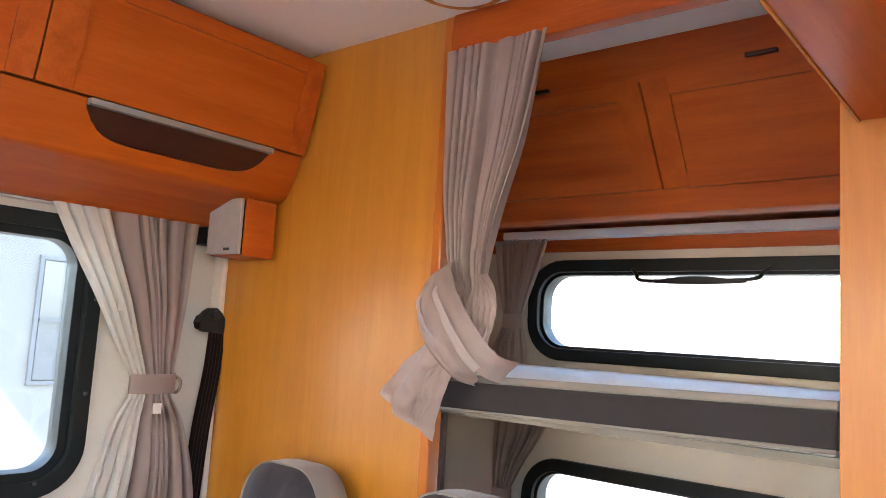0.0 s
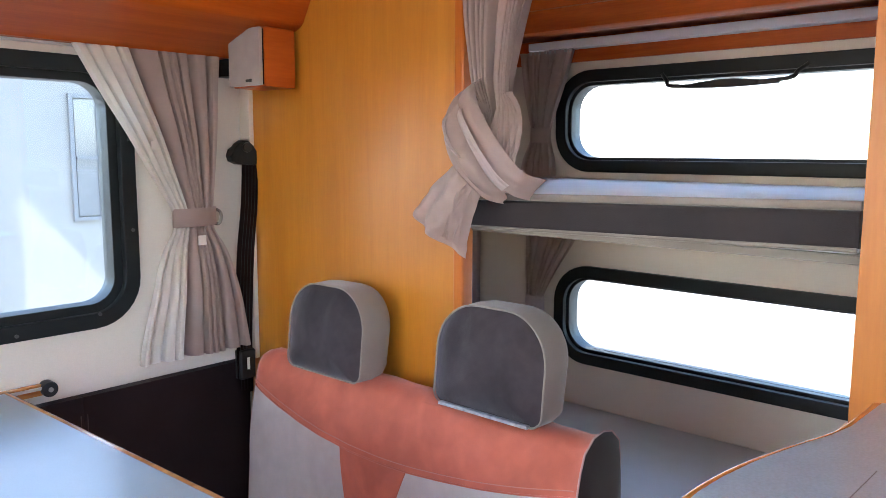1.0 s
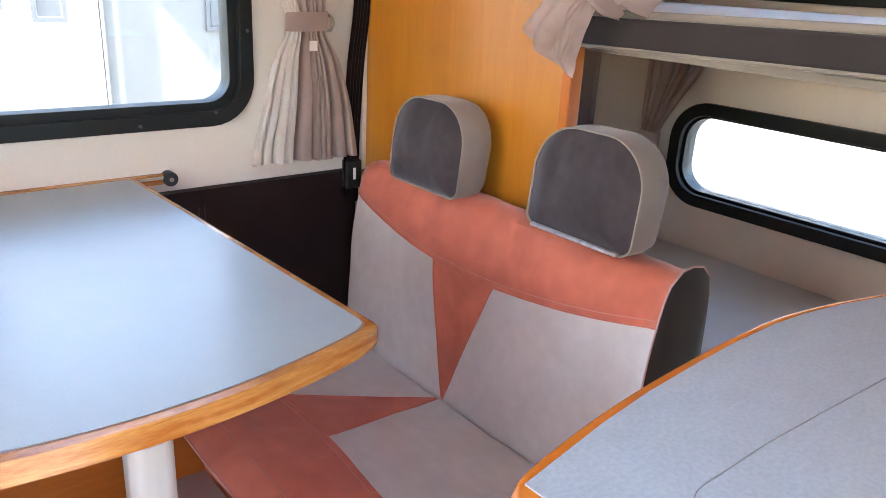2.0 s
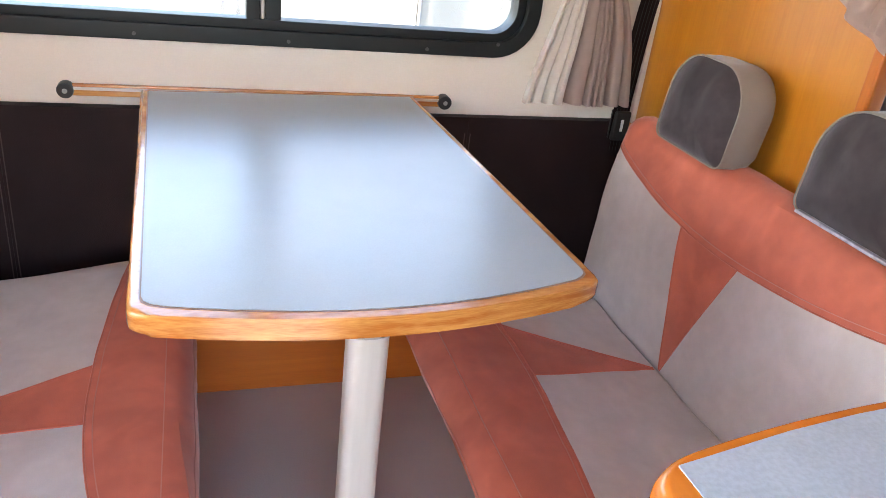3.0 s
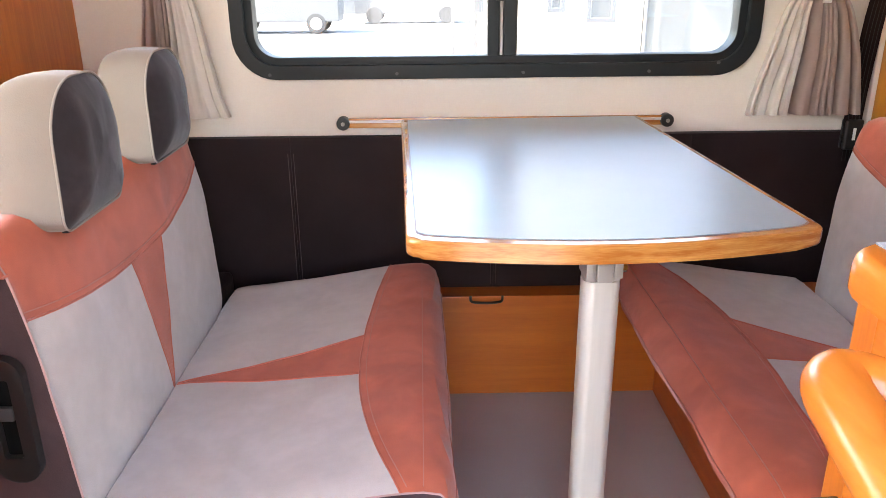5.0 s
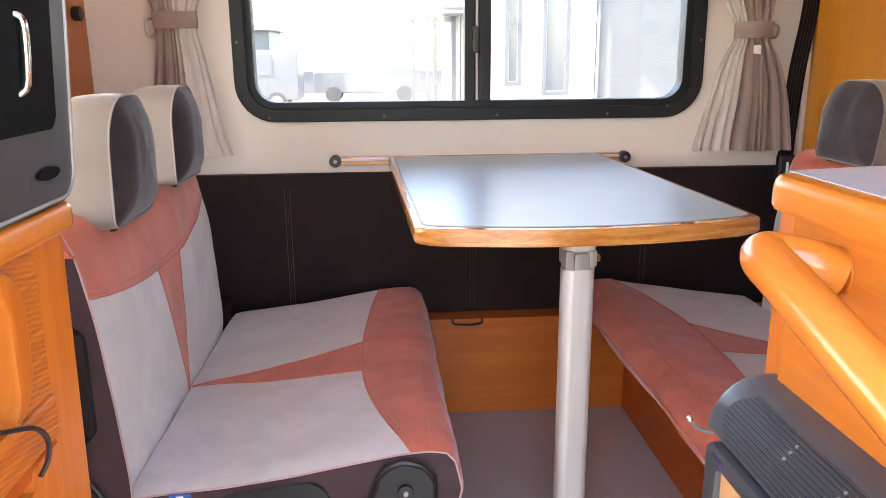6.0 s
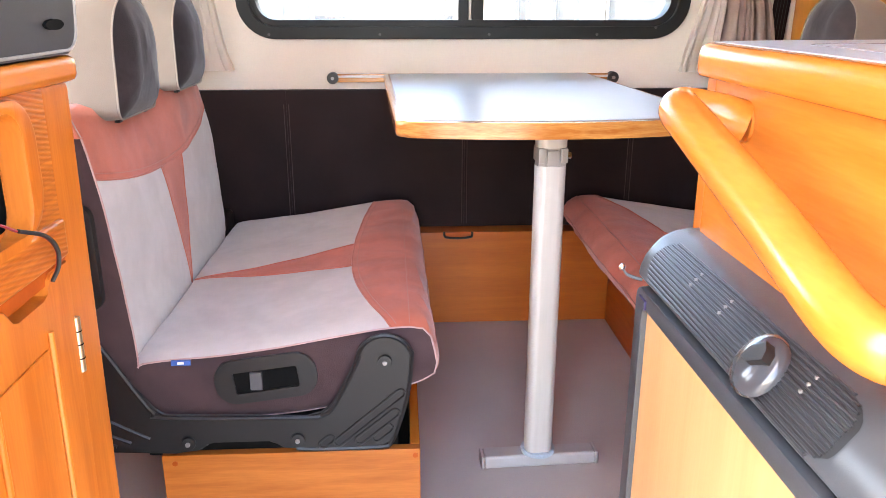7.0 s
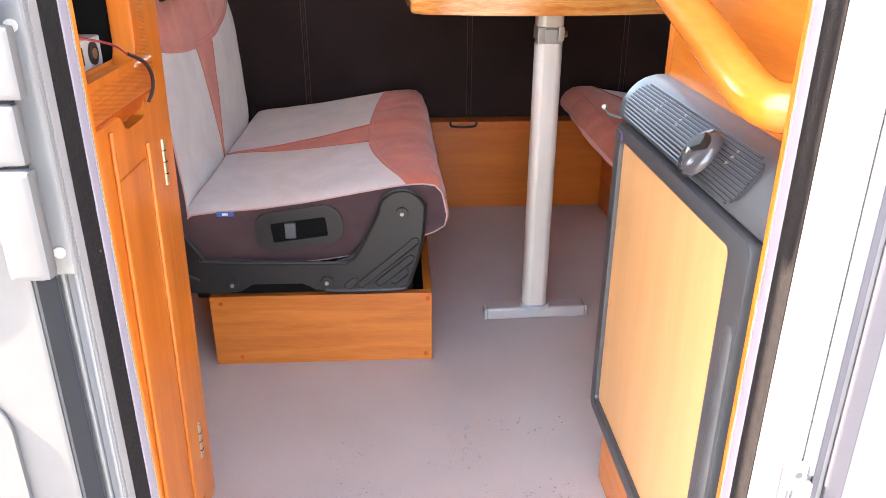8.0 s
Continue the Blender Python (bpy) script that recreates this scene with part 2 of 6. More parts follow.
M["asphalt"] = mat("pale_concrete_yard", (0.13, 0.126, 0.12), 0.8, var=0.10, scale=0.8, bump=0.3, bscale=60, var2=0.06, scale2=30)
# white bodies, darkened in the colour so that sunlight doesn't burn them out
M["car_white"] = mat("dimmed_white_car_paint", (0.09, 0.092, 0.096), 0.3, var=0.03, coat=0.3)
M["tyre"] = mat("dusty_tyre_rubber", (0.045, 0.045, 0.045), 0.8, var=0.1)
M["house_glass"] = mat("dark_window_glass", (0.09, 0.094, 0.096), 0.1, var=0.05)
M["car_glass"] = mat("dark_car_glass", (0.09, 0.095, 0.10), 0.3, var=0.05)
M["beige_house"] = mat("beige_render", (0.66, 0.62, 0.56), 0.8, var=0.05, scale=2, bump=0.2, bscale=90)
M["porch_metal"] = mat("pale_grey_metal", (0.085, 0.087, 0.09), 0.6, var=0.06, scale=3)
M["roof"] = mat("grey_roof_sheet", (0.22, 0.22, 0.23), 0.6, var=0.1, scale=4)
for key, k_ in (("suede", 8.0), ("salmon", 8.0), ("plum", 12.0), ("beige", 12.0)):
    soften(key, k_, 0.28)
soften("charcoal", 20.0, 0.22, 0.005, (1, 1, 0.3))
soften("pad", 5.0, 0.25, 0.008)
# brushed nap: patches with soft, drawn-out borders
for key in ("suede", "salmon", "charcoal", "plum"):
    tex_ = [q for q in M[key].node_tree.nodes if q.type == "TEX_NOISE"][0]
    tex_.inputs["Distortion"].default_value = 0.7
    span_ = [q for q in M[key].node_tree.nodes if q.type == "MAP_RANGE"][0]
    span_.inputs["From Min"].default_value, span_.inputs["From Max"].default_value = 0.38, 0.62


def chatter(name, pitch, depth):
    """Cross marks left by the cutter on a routed wooden moulding."""
    nt = M[name].node_tree
    n, l = nt.nodes, nt.links
    tc, mp, wv, bp = n.new("ShaderNodeTexCoord"), n.new("ShaderNodeMapping"), n.new("ShaderNodeTexWave"), n.new("ShaderNodeBump")
    wv.bands_direction = "Z"
    wv.inputs["Scale"].default_value, wv.inputs["Distortion"].default_value = 0.314 / pitch, 1.2
    wv.inputs["Detail"].default_value, wv.inputs["Detail Scale"].default_value = 2.0, 0.35
    bp.inputs["Strength"].default_value, bp.inputs["Distance"].default_value = 0.8, depth
    mp.inputs["Rotation"].default_value = (radians(12), 0, 0)
    l.new(tc.outputs["Object"], mp.inputs["Vector"]), l.new(mp.outputs[0], wv.inputs["Vector"]), l.new(wv.outputs["Fac"], bp.inputs["Height"])
    fine = [q for q in n if q.type == "BUMP" and q != bp and q.outputs[0].links][0]
    l.new(bp.outputs[0], fine.inputs["Normal"])
    # colour darker in the hollows of the marks, a little lighter on the ridges
    b = n["Principled BSDF"]
    src_ = b.inputs["Base Color"].links[0].from_socket
    rg, sc = n.new("ShaderNodeMapRange"), n.new("ShaderNodeVectorMath")
    rg.inputs["From Min"].default_value, rg.inputs["From Max"].default_value = 0.1, 0.7
    rg.inputs["To Min"].default_value, rg.inputs["To Max"].default_value = 0.84, 1.03
    sc.operation = "SCALE"
    l.new(wv.outputs["Fac"], rg.inputs["Value"]), l.new(src_, sc.inputs[0]), l.new(rg.outputs[0], sc.inputs["Scale"])
    l.new(sc.outputs[0], b.inputs["Base Color"])


chatter("ribbed", 0.0048, 0.0004)
for key in ("locker", "locker_y"):
    M[key].node_tree.nodes["Principled BSDF"].inputs["Specular IOR Level"].default_value = 0.3
M["glass"] = glass("window_glass")
for key in ("curtain", "curtain2"):
    nt_ = M[key].node_tree
    out_, bs_ = nt_.nodes["Material Output"], nt_.nodes["Principled BSDF"]
    tl_, mx_ = nt_.nodes.new("ShaderNodeBsdfTranslucent"), nt_.nodes.new("ShaderNodeMixShader")
    src = bs_.inputs["Base Color"].links[0].from_socket
    nt_.links.new(src, tl_.inputs["Color"])
    mx_.inputs[0].default_value = 0.2
    nt_.links.new(bs_.outputs[0], mx_.inputs[1]), nt_.links.new(tl_.outputs[0], mx_.inputs[2])
    nt_.links.new(mx_.outputs[0], out_.inputs["Surface"])


# ---- mesh helpers ----
def part(name, bm, material, parent=None, label="", smooth=True, kind=""):
    """Links a bmesh as one mesh object, under a thing or a part."""
    me = bpy.data.meshes.new(name)
    bmesh.ops.recalc_face_normals(bm, faces=bm.faces[:])
    bm.to_mesh(me)
    bm.free()
    me.materials.append(M[material])
    if smooth:
        me.set_sharp_from_angle(angle=radians(38))
        for p in me.polygons:
            p.use_smooth = True
    ob = new(name, me)
    if smooth and len(me.polygons) < 1500:
        even = ob.modifiers.new("even_normals", "WEIGHTED_NORMAL")
        even.keep_sharp = True
    if parent:
        ob.parent = parent
        ob.matrix_parent_inverse = parent.matrix_world.inverted() if parent.type != "MESH" else parent.matrix_basis.inverted()
    return tagged(ob, label, kind=kind)


def thing(name, at, label, category, group=""):
    ob = new(name)
    ob.location = at
    ob.empty_display_size = 0.05
    ob.matrix_world = Matrix.Translation(at)
    return tagged(ob, label, category, group)


def put(axis, u, v, d):
    return {"x": (d, u, v), "y": (u, d, v), "z": (u, v, d)}[axis]


def box(bm, x0, x1, y0, y1, z0, z1, bev=0.0, seg=2):
    vs = [bm.verts.new((x, y, z)) for x in (x0, x1) for y in (y0, y1) for z in (z0, z1)]
    fs = [bm.faces.new([vs[i] for i in q]) for q in ((0, 1, 3, 2), (4, 6, 7, 5), (0, 4, 5, 1), (2, 3, 7, 6), (0, 2, 6, 4), (1, 5, 7, 3))]
    if bev:
        es = list({e for f in fs for e in f.edges})
        bmesh.ops.bevel(bm, geom=es, offset=bev, segments=seg, profile=0.6, affect="EDGES")
    return bm


def boxed(*a, **k):
    return box(bmesh.new(), *a, **k)


def rrect(u0, v0, u1, v1, r, n=6):
    out = []
    for cu, cv, a0 in ((u1 - r, v1 - r, 0), (u0 + r, v1 - r, 90), (u0 + r, v0 + r, 180), (u1 - r, v0 + r, 270)):
        for k in range(n + 1):
            a = radians(a0 + 90 * k / n)
            out.append((cu + r * math.cos(a), cv + r * math.sin(a)))
    return out


def prism(bm, pts, axis, a, b, bev=0.0, seg=2):
    """A closed outline pushed from depth a to b."""
    lo = [bm.verts.new(put(axis, u, v, a)) for u, v in pts]
    hi = [bm.verts.new(put(axis, u, v, b)) for u, v in pts]
    f0, f1 = bm.faces.new(lo[::-1]), bm.faces.new(hi)
    n = len(pts)
    for i in range(n):
        bm.faces.new((lo[i], lo[(i + 1) % n], hi[(i + 1) % n], hi[i]))
    if bev:
        bmesh.ops.bevel(bm, geom=list(f0.edges) + list(f1.edges), offset=bev, segments=seg, profile=0.6, affect="EDGES")
    return bm


def ring(bm, outer, inner, axis, a, b, bev=0.0):
    """A frame between two outlines of the same count, from depth a to b."""
    n = len(outer)
    L = [[bm.verts.new(put(axis, u, v, d)) for u, v in loop] for loop, d in ((outer, a), (inner, a), (inner, b), (outer, b))]
    fs = []
    for i in range(n):
        j = (i + 1) % n
        for k in range(4):
            p, q = L[k], L[(k + 1) % 4]
            fs.append(bm.faces.new((p[i], p[j], q[j], q[i])))
    if bev:
        es = [e for e in {e for f in fs for e in f.edges} if any(e.verts[0] in r and e.verts[1] in r for r in (set(L[0]), set(L[1]), set(L[2]), set(L[3])))]
        bmesh.ops.bevel(bm, geom=es, offset=bev, segments=2, profile=0.6, affect="EDGES")
    return bm


def holed(bm, u0, v0, u1, v1, hole, axis, a, b):
    """A wall panel from (u0, v0) to (u1, v1) with one opening through it."""
    cu = sum(p[0] for p in hole) / len(hole)
    cv = sum(p[1] for p in hole) / len(hole)
    outer = []
    for u, v in hole:
        du, dv = u - cu, v - cv
        s = min(((u1 if du > 0 else u0) - cu) / du if abs(du) > 1e-9 else 1e9, ((v1 if dv > 0 else v0) - cv) / dv if abs(dv) > 1e-9 else 1e9)
        outer.append([cu + du * s, cv + dv * s])
    for c in ((u0, v0), (u1, v0), (u1, v1), (u0, v1)):
        k = min(range(len(outer)), key=lambda i: (outer[i][0] - c[0]) ** 2 + (outer[i][1] - c[1]) ** 2)
        outer[k] = list(c)
    return ring(bm, outer, hole, axis, a, b)


def smooth_path(pts, n=8):
    """Catmull-Rom through the points."""
    P = [Vector(p) for p in pts]
    P = [2 * P[0] - P[1]] + P + [2 * P[-1] - P[-2]]
    out = []
    for i in range(1, len(P) - 2):
        p0, p1, p2, p3 = P[i - 1:i + 3]
        for k in range(n):
            t = k / n
            out.append(0.5 * (2 * p1 + (p2 - p0) * t + (2 * p0 - 5 * p1 + 4 * p2 - p3) * t * t + (3 * p1 - p0 - 3 * p2 + p3) * t ** 3))
    return out + [P[-2]]


def tube(bm, pts, r, n=10, closed=False):
    pts = [Vector(p) for p in pts]
    rs = r if isinstance(r, (list, tuple)) else [r] * len(pts)
    rings, up = [], None
    m = len(pts)
    for i, p in enumerate(pts):
        a = pts[(i - 1) % m] if closed or i else p
        b = pts[(i + 1) % m] if closed or i < m - 1 else p
        d = (b - a).normalized()
        if up is None:
            up = d.orthogonal().normalized()
        up = (up - d * up.dot(d)).normalized()
        side = d.cross(up)
        rings.append([bm.verts.new(p + rs[i] * (math.cos(2 * math.pi * k / n) * up + math.sin(2 * math.pi * k / n) * side)) for k in range(n)])
    for i in range(m if closed else m - 1):
        p, q = rings[i], rings[(i + 1) % m]
        for k in range(n):
            bm.faces.new((p[k], p[(k + 1) % n], q[(k + 1) % n], q[k]))
    if not closed:
        bm.faces.new(rings[0][::-1]), bm.faces.new(rings[-1])
    return bm


def tubed(pts, r, n=10, closed=False):
    return tube(bmesh.new(), pts, r, n, closed)


def disc(bm, centre, axis, r, depth, n=20, bev=0.0):
    u, v, d = {"x": (1, 2, 0), "y": (0, 2, 1), "z": (0, 1, 2)}[axis]
    pts = [(centre[u] + r * math.cos(2 * math.pi * k / n), centre[v] + r * math.sin(2 * math.pi * k / n)) for k in range(n)]
    return prism(bm, pts, axis, centre[d], centre[d] + depth, bev)


def patch(bm, fn, nu, nv):
    """A grid of fn(u, v), u and v from 0 to 1."""
    g = [[bm.verts.new(fn(i / nu, j / nv)) for j in range(nv + 1)] for i in range(nu + 1)]
    for i in range(nu):
        for j in range(nv):
            bm.faces.new((g[i][j], g[i + 1][j], g[i + 1][j + 1], g[i][j + 1]))
    return bm


def lerp(a, b, t):
    return a + (b - a) * t


def glide(pts, x):
    """A smooth curve through (x, value) pairs, without steps at the pairs."""
    if x <= pts[0][0]:
        return pts[0][1]
    if x >= pts[-1][0]:
        return pts[-1][1]
    slope = []
    for i in range(len(pts)):
        a, b = pts[max(i - 1, 0)], pts[min(i + 1, len(pts) - 1)]
        slope.append((b[1] - a[1]) / (b[0] - a[0]))
    for i in range(len(pts) - 1):
        (a, p), (b, q) = pts[i], pts[i + 1]
        if x <= b:
            h = b - a
            t = (x - a) / h
            return (2 * t ** 3 - 3 * t * t + 1) * p + (t ** 3 - 2 * t * t + t) * h * slope[i] + (3 * t * t - 2 * t ** 3) * q + (t ** 3 - t * t) * h * slope[i + 1]


# ---- structure ----
WY, RX, FX, DY, CZ = 1.885, 2.0, -0.745, -0.03, 1.84     # window wall, rear wall, front bulkhead, door wall, ceiling
GROUND = -0.62


def structure(name, bm, material, label="", parent=None, smooth=False):
    return part(name, bm, material, parent, label, smooth, kind="structure")


floor = structure("floor", boxed(-2.3, RX + 0.05, DY - 0.06, WY + 0.05, -0.06, 0.0), "floor", "grey speckled vinyl floor of a camper van")
bm = boxed(-2.3, RX + 0.05, DY - 0.06, WY + 0.05, CZ, CZ + 0.05)
structure("ceiling", bm, "ceiling", "smooth off-white ceiling board")

# window wall with its rounded opening
WIN = (-0.355, 0.862, 0.885, 1.40)
bm = bmesh.new()
box(bm, -1.0, -0.5, WY, WY + 0.05, 0, CZ)
holed(bm, -2.3, 0, -1.0, CZ, rrect(-2.1, 0.8, -1.2, 1.5, 0.1), "y", WY, WY + 0.05)
box(bm, 1.0, RX + 0.05, WY, WY + 0.05, 0, CZ)
box(bm, -0.5, 1.0, WY, WY + 0.05, 0, 0.75)
box(bm, -0.5, 1.0, WY, WY + 0.05, 1.5, CZ)
holed(bm, -0.5, 0.75, 1.0, 1.5, rrect(*WIN, 0.085), "y", WY, WY + 0.05)
structure("wall_window_side", bm, "wall", "cream lined side wall of the camper")

# rear wall with two long windows
UW, LW = (0.40, 1.191, 1.460, 1.432), (0.40, 0.630, 1.453, 0.876)
bm = bmesh.new()
box(bm, RX, RX + 0.05, DY - 0.06, 0.2, 0, CZ)
box(bm, RX, RX + 0.05, 1.65, WY, 0, CZ)
box(bm, RX, RX + 0.05, 0.2, 1.65, 0, 0.5)
box(bm, RX, RX + 0.05, 0.2, 1.65, 1.55, CZ)
holed(bm, 0.2, 0.5, 1.65, 1.02, rrect(*LW, 0.09), "x", RX, RX + 0.05)
holed(bm, 0.2, 1.02, 1.65, 1.55, rrect(*UW, 0.09), "x", RX, RX + 0.05)
structure("wall_rear", bm, "wall", "cream lined rear wall behind the bunks")

# door wall with the entrance opening
DX0, DX1, DZ1 = -0.186, 0.342, 1.76
bm = bmesh.new()
box(bm, -1.0, DX0 - 0.002, DY - 0.049, DY, -0.06, CZ)
holed(bm, -2.3, -0.06, -1.0, CZ, rrect(-2.1, 0.8, -1.2, 1.5, 0.1), "y", DY - 0.049, DY)
box(bm, DX1 + 0.002, RX, DY - 0.049, DY, -0.06, CZ)
box(bm, DX0 - 0.002, DX1 + 0.002, DY - 0.049, DY, DZ1 + 0.002, CZ)
structure("wall_door_side", bm, "wall", "cream lined entrance wall of the camper")
bm = bmesh.new()
holed(bm, DY - 0.06, -0.06, WY + 0.05, CZ, rrect(0.05, 0.75, 1.80, 1.62, 0.12), "x", -2.35, -2.3)
structure("wall_front", bm, "wall", "plain wall with the windscreen opening of the cab")

# bulkhead between cab and living space, with its dark knob
structure("wall_low_bulkhead", boxed(FX - 0.02, FX, 0.475, 1.2995, 0, 0.78), "solid", "low wooden bulkhead behind the front bench")
bulk = structure("wall_bulkhead", boxed(FX - 0.02, FX, 1.30, WY, 0, CZ, bev=0.002), "solid", "orange wooden bulkhead panel behind the front bench")
part("knob", disc(bmesh.new(), (FX, 1.80, 1.12), "x", 0.018, 0.022, bev=0.005), "black", bulk, "black plastic knob")

# partition in front of the bunks
part_wall = structure("wall_partition", boxed(1.20, 1.222, 1.190, WY, 0, CZ), "partition", "honey-coloured veneered partition between dinette and bunks")
structure("trim", boxed(1.194, 1.230, 1.165, 1.1895, 0, CZ, bev=0.007, seg=3), "post", "rounded orange wooden edge post")
structure("trim", boxed(1.192, 1.225, 0.44, 1.1645, 1.754, CZ, bev=0.004), "locker_y", "reddish wooden header beam above the bunks")
structure("trim", boxed(1.186, 1.1995, 1.844, WY - 0.0005, 0.7005, 1.5, bev=0.003), "wall", "white corner strip beside the partition")
# added strips: their taupe stands in for the shaded wall corner
for z0_, z1_ in ((0.486, 1.071), (1.1505, 1.477)):
    structure("trim", boxed(RX - 0.02, RX - 0.0005, 1.766, WY - 0.001, z0_, z1_, bev=0.004), "corner_shade", "added taupe strip for the shaded wall corner behind the bunks")
structure("wall_kitchen", boxed(1.20, 1.222, DY, 0.482, 0, CZ), "side_veneer", "honey-coloured veneered panel beside the kitchen")


lamp = thing("ceiling_lamp", (1.085, 1.065, CZ), "round beige ceiling lamp, switched off", "lamp")
part("rim", tubed([(1.085 + 0.075 * math.cos(2 * math.pi * k / 32), 1.065 + 0.075 * math.sin(2 * math.pi * k / 32), CZ - 0.010) for k in range(32)], 0.010, 8, closed=True), "edge", lamp, "wooden rim")
part("diffuser", disc(bmesh.new(), (1.085, 1.065, CZ - 0.020), "z", 0.068, 0.0195, 32, 0.006), "ceiling", lamp, "frosted diffuser")

# ---- windows ----
def window(name, box4, rad, axis, d, out, label, panes, lip=0.03):
    """A rubber-framed caravan window: outer gasket, inner lip, panes."""
    u0, v0, u1, v1 = box4
    w = tagged(new(name), label, kind="structure")
    s = 1 if out > 0 else -1
    bm = bmesh.new()
    ring(bm, rrect(u0 - 0.022, v0 - 0.022, u1 + 0.022, v1 + 0.022, rad + 0.02, 8), rrect(u0 + 0.012, v0 + 0.012, u1 - 0.012, v1 - 0.012, rad - 0.012, 8), axis, d - s * 0.014, d + s * 0.004, bev=0.004)
    part("gasket", bm, "rubber", w)
    bm = bmesh.new()
    ring(bm, rrect(u0 + 0.004, v0 + 0.004, u1 - 0.004, v1 - 0.004, rad - 0.004, 8), rrect(u0 + lip, v0 + lip, u1 - lip, v1 - lip, rad - lip, 8), axis, d + s * 0.006, d + s * 0.056, bev=0.003)
    part("window_frame", bm, "rubber", w)
    k = 0
    for a, b in panes:
        bm = bmesh.new()
        prism(bm, rrect(a, v0 + 0.02, b, v1 - 0.02, rad - 0.03 if len(panes) == 1 else 0.03, 6), axis, d + s * (0.026 + 0.010 * k), d + s * (0.030 + 0.010 * k))
        p = part("pane", bm, "glass", w)
        p.visible_shadow = False
        k += 1
    return w


win = window("window_1", WIN, 0.085, "y", WY, 1, "black rubber framed sliding window of the dinette", ((-0.335, 0.29), (0.27, 0.866)))
# the meeting stiles of the two sashes, with a bright strip between
for a, b, dep, m_ in ((0.243, 0.272, 0.0, "rubber"), (0.2735, 0.2815, 0.010, "silver"), (0.283, 0.316, 0.004, "rubber")):
    part("stile", boxed(a, b, WY + 0.008 + dep, WY + 0.048, 0.888, 1.374, bev=0.003), m_, win)
part("latch", boxed(0.262, 0.280, WY - 0.010, WY + 0.006, 1.02, 1.09, bev=0.004), "black", win, "black window latch")
for u, v in ((-0.29, 0.853), (0.02, 0.853), (0.33, 0.853), (0.64, 0.853), (0.81, 0.872), (0.893, 1.05), (0.893, 1.25), (-0.363, 1.05)):
    part("screw", disc(bmesh.new(), (u, WY - 0.017, v), "y", 0.004, 0.004, 8), "mid_plastic", win)
win2 = window("window_2", UW, 0.09, "x", RX, 1, "long black rubber framed window above the upper bunk", ((0.415, 1.445),), 0.02)
win3 = window("window_3", LW, 0.09, "x", RX, 1, "long black rubber framed window above the lower bunk", ((0.415, 1.438),), 0.02)
bm = bmesh.new()
tube(bm, smooth_path([(RX - 0.012, 1.155, 1.428), (RX - 0.022, 1.138, 1.410), (RX - 0.03, 1.115, 1.394), (RX - 0.03, 0.97, 1.392), (RX - 0.03, 0.835, 1.398), (RX - 0.022, 0.815, 1.414), (RX - 0.012, 0.795, 1.430)], 6), 0.0055, 8)
prism(bm, [(0.85 + 0.25 * k / 16, 1.392 + 0.012 * math.sin(math.pi * k / 16)) for k in range(17)] + [(1.10 - 0.25 * k / 16, 1.388 - 0.004 * math.sin(math.pi * k / 16)) for k in range(17)], "x", RX - 0.038, RX - 0.026)
part("handle", bm, "black", win2, "black pull handle on the window")

# ---- dinette wall: pads, panel, table rail ----
pads = tagged(new("wall_padding"), "dark brown leatherette wall padding with stitched seams", kind="structure")
xs = (-0.74, -0.252, 0.262, 0.758, 1.176)
for a, b in zip(xs, xs[1:]):
    part("pad", boxed(a + 0.0001, b - 0.0001, WY - 0.028, WY - 0.001, 0.290, 0.700, bev=0.0015, seg=2), "pad", pads)
for x in xs[1:-1]:
    for o in (-0.007, 0.007):
        part("stitching", tubed([(x + o, WY - 0.0285, z / 100) for z in range(30, 70, 4)], 0.0012, 5), "thread", pads)
pan = structure("trim_panel", boxed(-0.74, 1.199, WY - 0.09, WY - 0.001, 0, 0.289, bev=0.002), "panel", "orange wooden lower wall panel under the padding")
part("pull_tab", tubed(smooth_path([(0.198, WY - 0.094, 0.292), (0.200, WY - 0.096, 0.279), (0.212, WY - 0.098, 0.2755), (0.240, WY - 0.099, 0.2740), (0.268, WY - 0.098, 0.2755), (0.280, WY - 0.096, 0.279), (0.282, WY - 0.094, 0.292)], 5), 0.0036, 8), "black", pan, "black plastic pull loop")

rail = thing("table_rail", (0.29, WY, 0.72), "wooden table rail on the wall with black end knobs", "rail")
part("bar", boxed(-0.112, 0.692, WY - 0.018, WY - 0.001, 0.720, 0.744, bev=0.004), "edge", rail)
part("metal_strip", boxed(-0.109, 0.689, WY - 0.024, WY - 0.0185, 0.734, 0.740, bev=0.001), "silver", rail, "bright metal strip")
for x in (-0.117, 0.693):
    bm = disc(bmesh.new(), (x, WY - 0.030, 0.733), "y", 0.0165, 0.029, 20, 0.004)
    k = part("end_knob", bm, "black", rail, "black round end knob")
    part("screw", disc(bmesh.new(), (x, WY - 0.0325, 0.733), "y", 0.005, 0.004, 10), "grip", k)

# ---- table ----
table = thing("dinette_table", (0.35, 1.0, 0.0), "blue-grey laminate table with a rounded beech edge on one metal leg", "table")


def table_outline(inset):
    a, b, back = 0.062 + inset, 0.652 - inset, 1.852
    arc = lambda t: 0.955 - 0.045 * max(0.0, math.sin(math.pi * t)) ** 0.9 + inset
    pts = [(a, back - (inset if inset else 0)), (a, 0.972 + inset), (a + 0.0025, 0.962 + inset), (a + 0.010, 0.954 + inset)]
    pts += [(lerp(a, b, k / 24), arc(k / 24)) for k in range(1, 24)]
    pts += [(b - 0.010, 0.956 + inset), (b - 0.0025, 0.964 + inset), (b, 0.975 + inset), (b, back - (inset if inset else 0))]
    return pts


